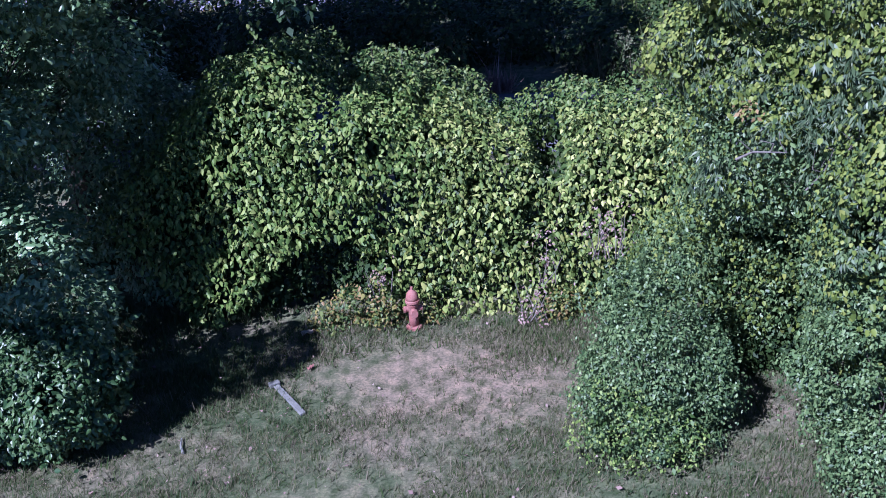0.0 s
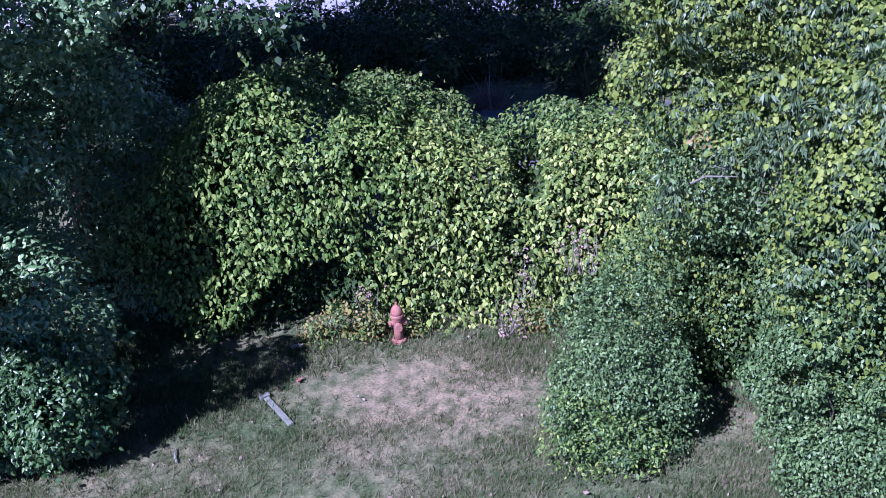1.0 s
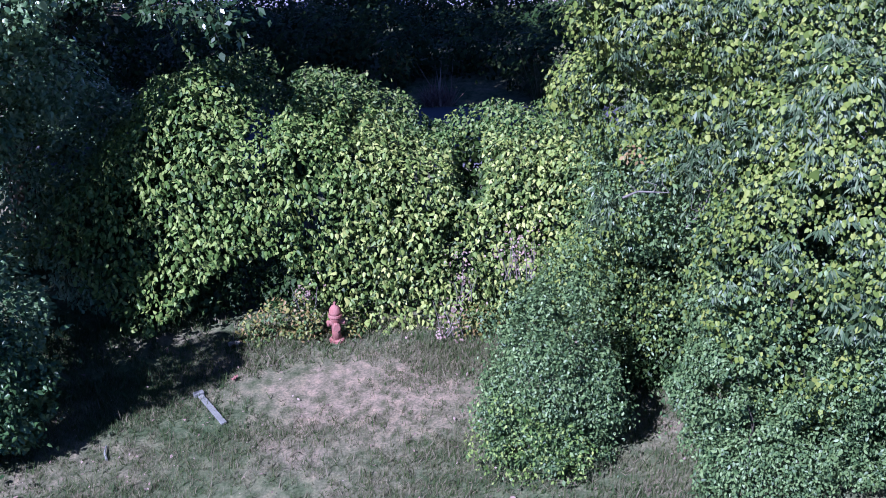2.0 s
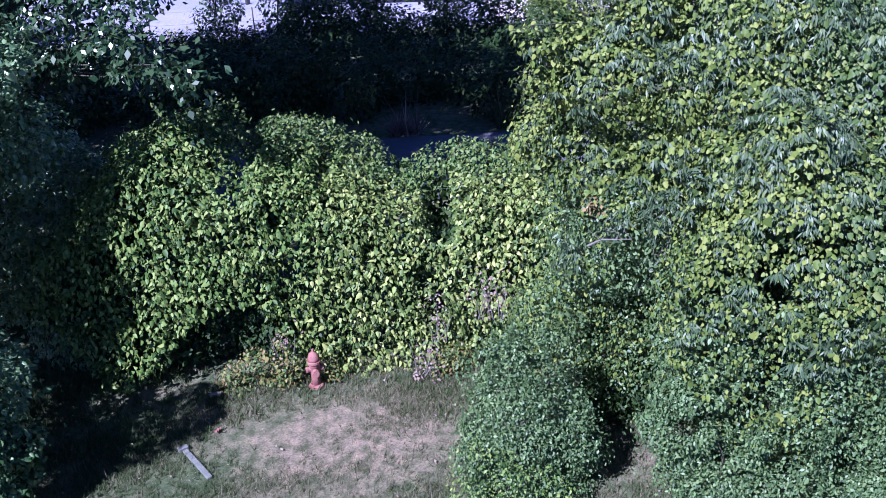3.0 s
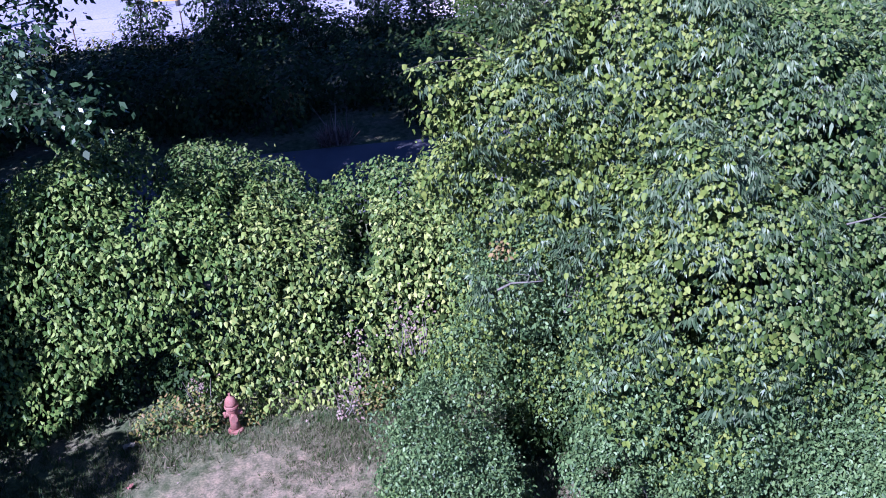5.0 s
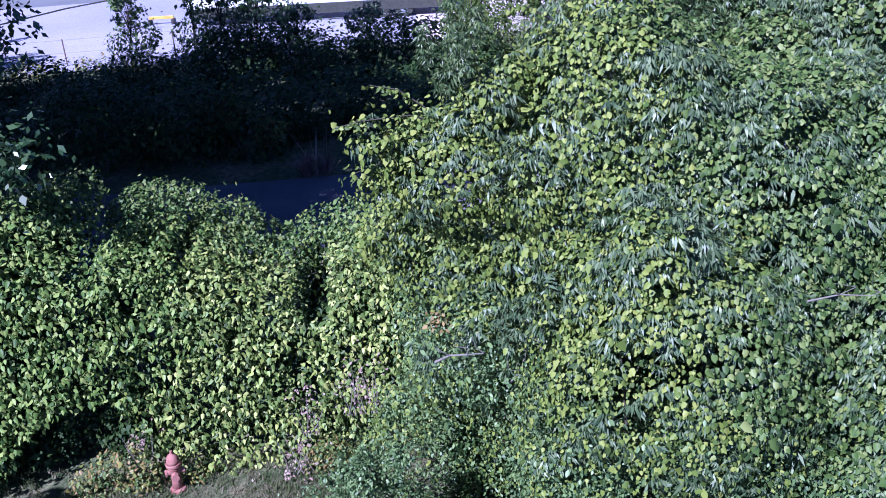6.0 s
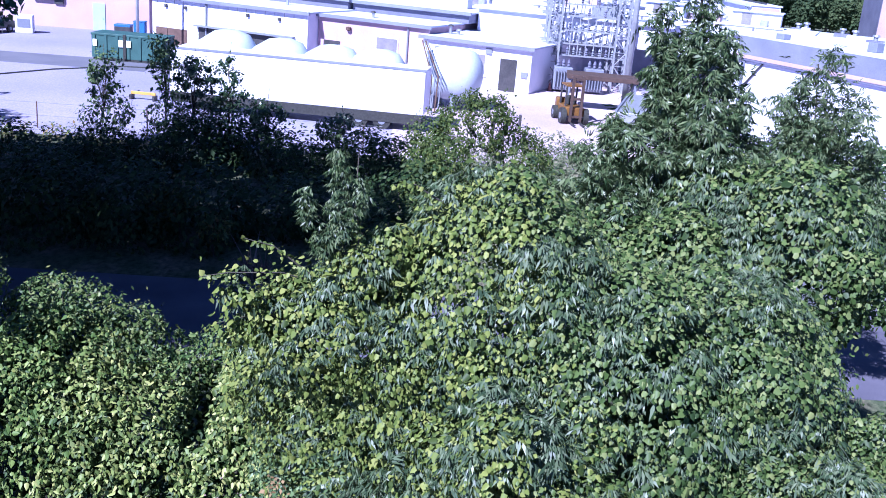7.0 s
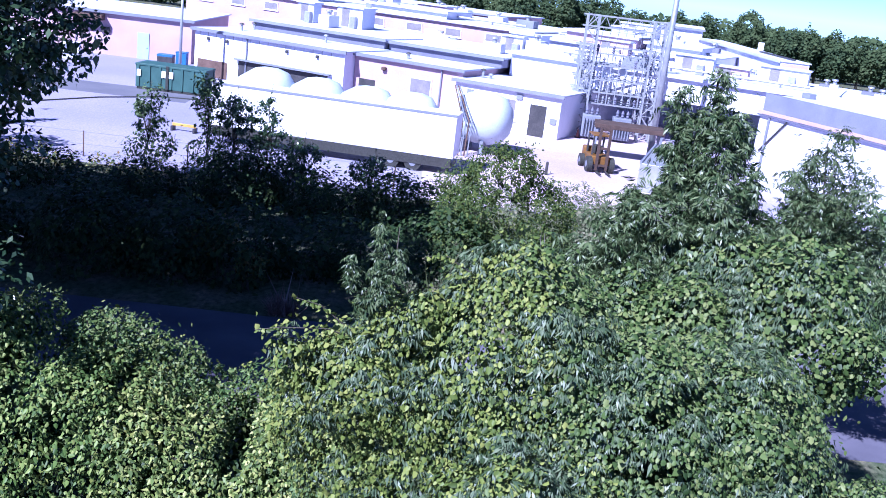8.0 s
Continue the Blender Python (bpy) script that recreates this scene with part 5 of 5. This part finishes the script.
part("handle", box((37.15, -0.13, 1.05), (37.28, -0.07, 1.12)), M_STEEL, dr)
part("vent", box((32.9, -0.2, 2.1), (33.7, -0.003, 2.6)), M_DARK, left, "dark wall vent")
part("awning", box((30.5, -1.0, 3.2), (33.2, -0.003, 3.7)), M_BROWN, left)

main = thing("factory_building", "sprawling white factory with flat roofs and grey parapets", "building", (-16.6, 87.5, 0), -25.6)
block(main, 0, 0, 15.3, 22, 4.0, M_WHITE, M_ROOF)
block(main, 15.35, 1.6, 25.2, 22, 3.9, M_PINK, M_ROOF)
block(main, 25.25, 0.4, 34.0, 20, 3.3, M_WHITE, M_ROOF)
for x in (5.6,):
    part("downpipe", rod((x, -0.1, 0), (x, -0.1, 3.9), 0.07), M_GREY, main)
part("loading_bay", box((4.8, -0.05, 0.05), (13.8, -0.003, 1.9)), M_DARK, main, "dark open loading bay")
part("loading_bay", box((0.4, -0.05, 0.05), (3.6, -0.003, 1.5)), M_BROWN, main, "rust-brown shutter")
part("canopy", box((4.6, -0.5, 1.95), (14.2, -0.003, 2.08)), M_GREY, main)
part("doorway", box((15.9, 1.54, 0.1), (17.4, 1.597, 2.0)), M_DARK, main)
window(main, 20.6, 1.3, 2.0, 1.5, 1.6)
part("wall_lamp", lathe([(0.05, 0), (0.22, 0.1), (0.22, 0.3), (0.05, 0.35)], 10, m=pose(18.2, 1.42, 2.9)), M_BROWN, main)
part("downpipe", rod((23.4, 1.5, 0), (23.4, 1.5, 3.8), 0.07), M_GREY, main)
window(main, 28.3, 1.0, 2.2, 1.6, 0.4)
part("doorway", box((31.6, 0.35, 0.05), (32.9, 0.397, 2.4)), M_DARK, main)
# set-back upper storeys
block(main, 1.0, 7.0, 15.0, 21, 4.9, M_SLATE, M_ROOF, z0=4.13)
block(main, 15.2, 7.5, 26.0, 21, 4.8, M_SLATE, M_ROOF, z0=4.03)
block(main, 26.2, 9.0, 52.0, 21.5, 5.4, M_WHITE, M_ROOF, z0=3.45, trim=M_ROOF)
block(main, -22.0, 25.0, 22.0, 44, 6.4, M_PINK, M_ROOF, trim=M_ROOF)
block(main, 22.2, 23.0, 40.0, 44, 6.2, M_WHITE, M_ROOF, trim=M_ROOF)
block(main, 40.05, 23.0, 64.0, 44, 4.2, M_WHITE, M_ROOF, trim=M_ROOF)
block(main, -40.0, 50.0, 8.0, 66, 6.6, M_PINK, M_ROOF)

sh = random.Random(9)
for k in range(22):
    x, y = sh.uniform(1, 36), sh.uniform(9, 40)
    z = 4.9 if (x < 15 and y < 21) else 4.8 if (x < 20 and y < 21) else 5.4 if (y < 21 and x > 26.5) else 4.8 if y < 21 else 6.4 if x < 22 else 6.2
    if 20.5 < y < 24:
        continue
    if y > 21 and y < 26:
        continue
    v_ = thing("roof_unit", "pale boxy ventilation unit on a flat roof", "roof unit", group="roof units on the factory")
    p_ = Matrix.Translation((-16.6, 87.5, 0)) @ pose(0, 0, 0, 0, 0, -25.6) @ Matrix.Translation((x, y, z + 0.125))
    v_.matrix_world = p_
    w, d, h = sh.uniform(0.5, 1.1), sh.uniform(0.5, 1.0), sh.uniform(0.4, 1.1)
    part("housing", box((-w, -d, 0), (w, d, h), 0.03), sh.choice((M_WHITE, M_ROOF, M_GREY)), v_)
    part("cowl", lathe([(0.2, h), (0.2, h + 0.3), (0.34, h + 0.34), (0.3, h + 0.5)], 10), M_STEEL, v_)
for x, y, w, h in ((17.5, 9.5, 3.2, 1.3), (27.0, 10.5, 3.4, 1.0), (33.0, 12.0, 3.2, 1.1)):
    v_ = thing("roof_light", "wedge-shaped white roof light", "roof light", group="roof lights on the factory")
    v_.matrix_world = Matrix.Translation((-16.6, 87.5, 0)) @ pose(0, 0, 0, 0, 0, -25.6) @ Matrix.Translation((x, y, 4.93 if x < 26.2 else 5.53))
    bm = bmesh.new()
    pts = [(0, 0, 0), (w, 0, 0), (w, 2, 0), (0, 2, 0), (0, 0, h), (0, 2, h)]
    q = [bm.verts.new(p) for p in pts]
    for f in ((0, 3, 2, 1), (0, 1, 4), (3, 5, 2), (0, 4, 5, 3), (1, 2, 5, 4)):
        bm.faces.new([q[i] for i in f])
    part("hood", bm, M_WHITE, v_)

FM = Matrix.Translation((-16.6, 87.5, 0)) @ pose(0, 0, 0, 0, 0, -25.6)
for k in range(9):
    window(main, -20.0 + 4.6 * k, 4.9, 1.9, 0.9, 25.0)
for k in range(3):
    window(main, 24.0 + 4.8 * k, 4.6, 1.6, 0.9, 23.0)
for k in range(16):
    part("wall_joint", box((0.9 * k + 0.5, -0.012, 2.1), (0.9 * k + 0.53, -0.002, 3.85)), M_GREY, main)
for x in (1.4, 3.4, 9.6, 12.6):
    part("wall_lamp", box((x, -0.22, 3.2), (x + 0.22, -0.003, 3.45), 0.03), M_DARK, main)
for x, z in ((26.3, 2.35), (30.4, 2.6), (33.3, 1.2)):
    part("vent", box((x, 0.28, z), (x + 0.5, 0.397, z + 0.4)), M_GREY, main)
for k in range(12):
    x, y = sh.uniform(0.8, 34), sh.uniform(0.8, 6.4)
    z = 4.125 if x < 15 else 4.025 if x < 25 else 3.425
    if y < 2.4 or abs(x - 15.3) < 0.6 or abs(x - 25.2) < 0.6:
        continue
    v_ = thing("roof_vent", "small metal roof vent", "roof vent", group="small vents on the factory roof")
    v_.matrix_world = FM @ Matrix.Translation((x, y, z))
    h = sh.uniform(0.25, 0.6)
    part("pipe", lathe([(0.12, 0), (0.12, h)], 8), M_STEEL, v_)
    part("cap", lathe([(0.24, h + 0.002), (0.2, h + 0.1), (0.03, h + 0.16)], 8), M_DARK if k % 3 == 0 else M_STEEL, v_)
for k, (x0, x1, y) in enumerate(((28.0, 50.0, 12.5), (-18.0, 20.0, 28.0), (24.0, 39.5, 27.0))):
    z = (5.525, 6.525, 6.325)[k]
    v_ = thing("roof_pipe", "long pale pipe run across a flat roof", "pipe", group="pipe runs on the factory roof")
    v_.matrix_world = FM @ Matrix.Translation((x0, y, z))
    part("pipe", rod((0, 0, 0.32), (x1 - x0, 0, 0.32), 0.11, n=8), M_STEEL, v_)
    for j in range(5):
        part("support", box(((x1 - x0) * (j + 0.5) / 5 - 0.06, -0.1, 0), ((x1 - x0) * (j + 0.5) / 5 + 0.06, 0.1, 0.24)), M_SLATE, v_)
for k in range(22):
    x, y = sh.uniform(24, 60), sh.uniform(28.5, 43)
    if abs(x - 40) < 1.6:
        continue
    v_ = thing("roof_unit", "pale boxy ventilation unit on a flat roof", "roof unit", group="roof units on the factory")
    v_.matrix_world = FM @ Matrix.Translation((x, y, 6.325 if x < 40 else 4.325))
    w, d, h = sh.uniform(0.4, 1.0), sh.uniform(0.4, 0.9), sh.uniform(0.3, 0.9)
    part("housing", box((-w, -d, 0), (w, d, h), 0.03), sh.choice((M_WHITE, M_ROOF, M_SLATE)), v_)
    part("cowl", lathe([(0.2, h), (0.2, h + 0.3), (0.34, h + 0.34), (0.3, h + 0.5)], 10), M_STEEL, v_)


def roof_hut(x, y, z, w, d, h, wall):
    """A small rooftop room with an overhanging lid, door and duct."""
    ob = thing("roof_hut", "small boxy plant room on a flat roof", "roof hut", group="plant rooms on the factory roof")
    ob.matrix_world = FM @ Matrix.Translation((x, y, z))
    part("wall", box((0, 0, 0), (w, d, h)), wall, ob)
    part("lid", box((-0.15, -0.2, h + 0.003), (w + 0.15, d + 0.15, h + 0.14), 0.02), M_ROOF, ob)
    part("door", box((w * 0.2, -0.04, 0.1), (w * 0.2 + 0.8, -0.003, min(h - 0.1, 1.9))), M_GLASS, ob)
    part("duct", box((w * 0.6, -0.5, 0.0), (w * 0.6 + 0.6, -0.05, h * 0.6), 0.03), M_STEEL, ob)


for k in range(16):
    row = k % 4
    if row == 0:
        x, y, z = sh.uniform(-20, 18), sh.uniform(29.5, 38), 6.523
    elif row == 1:
        x, y, z = sh.uniform(24, 35), sh.uniform(30, 40), 6.323
    elif row == 2:
        x, y, z = sh.uniform(27, 48), sh.uniform(13.5, 18), 5.523
    else:
        x, y, z = sh.uniform(1.5, 12) if k % 8 < 4 else sh.uniform(16, 23), sh.uniform(12, 17), 5.023 if k % 8 < 4 else 4.923
    roof_hut(x, y, z, sh.uniform(1.4, 4.0), sh.uniform(1.2, 2.6), sh.uniform(0.8, 2.0), sh.choice((M_WHITE, M_WHITE, M_PINK, M_ROOF)))
# raised bays that break the long roof lines
for x0, x1, y0, h, wall in ((-16, -4, 25.4, 7.3, M_WHITE), (3, 12, 25.4, 7.2, M_WHITE), (26, 33, 23.4, 7.3, M_PINK), (34, 39, 23.4, 7.1, M_WHITE)):
    z0 = 6.55 if x0 < 22 else 6.35
    block(main, x0, y0, x1, y0 + 6, h, wall, M_ROOF, z0=z0, trim=M_ROOF)

far_r = random.Random(66)
right = thing("warehouse", "white warehouse with a grey parapet roof", "building", (26.0, 64.0, 0), -67.0)
block(right, 0, 0, 40, 18, 4.6, M_WHITE, M_ROOF, edge=0.08, trim=M_SLATE, lip=-0.05)
part("parapet", box((-0.2, 0.3, 4.73), (40, 0.55, 6.05)), M_GREY, right, "grey metal parapet")
part("upper_roof", box((-0.15, 0.56, 4.73), (40, 17.9, 5.95)), M_ROOF, right)
part("coping", box((-0.2, -0.1, 4.76), (40, 0.25, 4.95)), M_PINK, right)
for k in range(9):
    v_ = thing("roof_unit", "pale boxy ventilation unit on the warehouse roof", "roof unit", group="roof units on the warehouse")
    v_.matrix_world = Matrix.Translation((26.0, 64.0, 0)) @ pose(0, 0, 0, 0, 0, -67) @ Matrix.Translation((1.0 + 2.7 * k + far_r.uniform(-0.8, 0.8), far_r.uniform(1.5, 6), 5.955))
    part("housing", box((-0.35, -0.3, 0), (0.35, 0.3, far_r.uniform(0.25, 0.6)), 0.03), M_WHITE if k % 2 else M_GREY, v_)
part("conduit", rod((1.0, -0.12, 0), (1.0, -0.12, 4.6), 0.08), M_GREY, right)
part("conduit", rod((0.6, -0.1, 2.4), (2.6, -0.1, 4.6), 0.06), M_DARK, right)

hall = thing("hall", "large plain white hall behind the switchyard", "building", (31.0, 128, 0), -14)
block(hall, 1.8, 0, 7, 18, 8.0, M_WHITE, M_ROOF)
shed = thing("long_shed", "long white shed with a plain flat roof", "building", (37.6, 126.0, 0), -93)
block(shed, 0, 0, 36, 2.6, 7.0, M_WHITE, M_ROOF, trim=M_ROOF, edge=0.12)
part("end_wall", box((36.0, 0.1, 0), (36.04, 2.5, 6.85)), M_PINK, shed)
part("roof_conduit", rod((24, 1.2, 7.2), (35, 1.5, 7.2), 0.1), M_DARK, shed)
part("vent_post", box((23.5, 1.0, 7.123), (24.0, 1.5, 8.1), 0.03), M_WHITE, shed)
block(hall, -14, 2, -0.05, 18, 5.0, M_PINK, M_ROOF)
tower = thing("brick_tower", "plain pink brick tower, one side darkened by a panel", "building", (61.1, 118.1, 0), -8)
part("wall", box((0, 0, 0), (9, 7, 13.4)), M_BRICK, tower)
# Dark sheet over a wall the sun reaches, standing in for its shade.
part("side_shade_panel", box((-0.06, 0.0, 0.0), (-0.003, 7.0, 13.38)), M_SLATE, tower, "dark grey panel that gives one side its shade")
part("coping", box((-0.1, -0.1, 13.403), (9.1, 7.1, 13.65)), M_GREY, tower)


# ---------- switchyard ----------
def lattice(ob, x, y, h, w=0.9, n=9):
    for a in (0, w):
        for b in (0, w):
            part("leg", box((x + a - 0.07, y + b - 0.07, 0), (x + a + 0.07, y + b + 0.07, h)), M_STEEL, ob)
    for k in range(n):
        z0, z1 = h * k / n, h * (k + 1) / n
        s = k % 2
        part("brace", rod((x + w * s, y, z0), (x + w * (1 - s), y, z1), 0.05, n=5), M_STEEL, ob)
        part("brace", rod((x, y + w * s, z0), (x, y + w * (1 - s), z1), 0.05, n=5), M_STEEL, ob)
        part("brace", rod((x, y, z1), (x + w, y, z1), 0.03, n=5), M_STEEL, ob)


gantry = thing("switchyard_gantry", "steel lattice gantry of an electrical switchyard", "gantry", (15.9, 77.5, 0.03), -4)
lattice(gantry, 0, 0, 9.4)
lattice(gantry, 5.2, 0, 9.4)
lattice(gantry, 0, 3.5, 7.0)
lattice(gantry, 5.2, 3.5, 7.0)
for y in (0, 0.9):
    for z in (8.5, 9.35):
        part("beam", box((-0.3, y - 0.05, z - 0.05), (6.4, y + 0.05, z + 0.05)), M_STEEL, gantry)
for k in range(14):
    part("brace", rod((0.45 * k, 0, 8.5 + 0.85 * (k % 2)), (0.45 * k + 0.45, 0, 8.5 + 0.85 * ((k + 1) % 2)), 0.035, n=5), M_STEEL, gantry)
for z in (2.6, 3.5, 4.5, 5.6):
    for y in (0.4, 2.2, 3.9):
        part("crossbar", box((-0.4, y - 0.05, z - 0.06), (6.5, y + 0.05, z + 0.06)), M_STEEL, gantry)
for k in range(13):
    for z in (2.65, 4.55):
        part("insulator", lathe([(0.05, 0), (0.12, 0.08), (0.05, 0.16), (0.12, 0.24), (0.05, 0.32), (0.12, 0.42), (0.04, 0.6)], 8, m=pose(0.1 + 0.5 * k, 0.4, z)), M_SLATE if k % 3 == 0 else M_GREY, gantry)
for k in range(9):
    x = 0.5 + 0.62 * k
    part("riser", box((x - 0.04, 0.36, 2.6), (x + 0.04, 0.44, 6.6 if k % 2 else 5.6)), M_STEEL, gantry)
    part("riser", box((x - 0.04, 3.86, 2.6), (x + 0.04, 3.94, 6.4)), M_STEEL, gantry)
    part("dropper", rod((x, 0.4, 5.6), (x + 0.2, 0.45, 8.5), 0.02, n=5), M_GREY, gantry)
    part("insulator", lathe([(0.05, 0), (0.13, 0.08), (0.05, 0.16), (0.13, 0.24), (0.05, 0.32), (0.13, 0.42), (0.04, 0.6)], 8, m=pose(x, 0.4, 6.6 if k % 2 else 5.66)), M_SLATE, gantry)
    part("busbar", rod((x, 0.4, 3.5), (x, 3.9, 4.5), 0.05, n=6), M_STEEL, gantry)
for z in (6.3, 6.9):
    part("crossbar", box((-0.4, 3.85, z - 0.06), (6.5, 3.95, z + 0.06)), M_STEEL, gantry)
for x in (1.2, 3.6):
    tr = thing("transformer", "grey transformer box with cooling fins", "transformer", (15.9 + x, 76.2, 0.03), -4, group="transformers in the switchyard")
    part("tank", box((-0.7, -0.6, 0.2), (0.7, 0.6, 1.9), 0.05), M_GREY, tr)
    for k in range(6):
        part("fin", box((-0.6 + 0.22 * k, -0.85, 0.4), (-0.54 + 0.22 * k, -0.6, 1.7)), M_GREY, tr)
    for k in range(3):
        part("bushing", lathe([(0.08, 1.9), (0.14, 2.0), (0.08, 2.1), (0.13, 2.2), (0.05, 2.45)], 8, m=pose(-0.4 + 0.4 * k, 0, 0)), M_SLATE, tr)

# ---------- parked vehicle and far trees ----------
def car(at, turn, label, mat):
    ob = thing("car", label, "car", at, turn)
    bm = box((-2.1, -0.85, 0.35), (2.1, 0.85, 0.95), 0.12)
    part("body", bm, mat, ob)
    part("cabin", box((-1.2, -0.75, 0.9), (1.0, 0.75, 1.5), 0.18), M_GLASS, ob)
    part("roof", box((-1.0, -0.68, 1.48), (0.8, 0.68, 1.54), 0.03), mat, ob)
    for x in (-1.3, 1.3):
        for y in (-0.8, 0.8):
            wheel("wheel", ob, (x, y, 0.33), 0.33, 0.2)


car((-29.8, 86.5, 0.03), 70, "dark parked car beside the pink building", M_DARK)
ac = thing("air_conditioner", "white boxed air-conditioning unit on the ground", "air conditioner", (-27.6, 88.2, 0.03), 10)
part("housing", box((-0.7, -0.5, 0), (0.7, 0.5, 1.5), 0.04), M_WHITE, ac)
part("grille", box((-0.5, -0.54, 0.5), (0.5, -0.5, 1.2)), M_GREY, ac)

far = random.Random(77)
FAR_TREES = [(-60, 190, 8, 14), (-30, 190, 8.5, 14), (-10, 190, 8.8, 10), (4, 190, 9.6, 7), (12, 190, 9.8, 5), (18, 188, 10.8, 4.5), (25, 187, 11.3, 4.5), (30, 191, 8.6, 4), (35, 192, 9.6, 4.5), (42, 192, 8.0, 5), (49, 190, 9.3, 4), (54, 190, 9.0, 3.5),
             (59, 191, 6.6, 4), (65, 189, 10.2, 4.5), (72, 190, 9.2, 4.5), (78, 191, 7.8, 4), (81.5, 189, 8.9, 3.5), (86, 190, 8.3, 3.5), (91, 190, 6.6, 5), (104, 190, 8.0, 10), (122, 190, 8.5, 10), (145, 190, 9, 12)]
FAR_TREES += [(-150 + 17 * k, 224 + far.uniform(-4, 4), far.uniform(8.2, 9.2), 12) for k in range(22)]
for k, (x, y, h, w) in enumerate(FAR_TREES):
    h *= 1.1 if 2 < k < 19 else 1.0
    ms = [(x + far.uniform(-0.6, 0.6) * w, y + far.uniform(-2, 2), h * far.uniform(0.35, 0.68), w * far.uniform(0.4, 0.6), w * 0.5, h * far.uniform(0.28, 0.34)) for _ in range(5)] + [(x + q * w, y + 1, h * 0.35, w * 0.6, w * 0.5, h * 0.36) for q in (-0.6, 0.0, 0.6)]
    tree("tree", "full rounded tree on the far skyline", (x, y, -0.1 - 0.032 * (y - 150)), (x, y, h * 0.85), ms, 22 if 2 < k < 19 else 6 if k < 22 else 3, 0.34 if 2 < k < 19 else 0.5 if k < 22 else 0.75, CLUMP, M_FAR, 200 + k, r=0.3, depth=0.6, rough=0.7, droop=0.2, rear=0.8, wild=0.8)
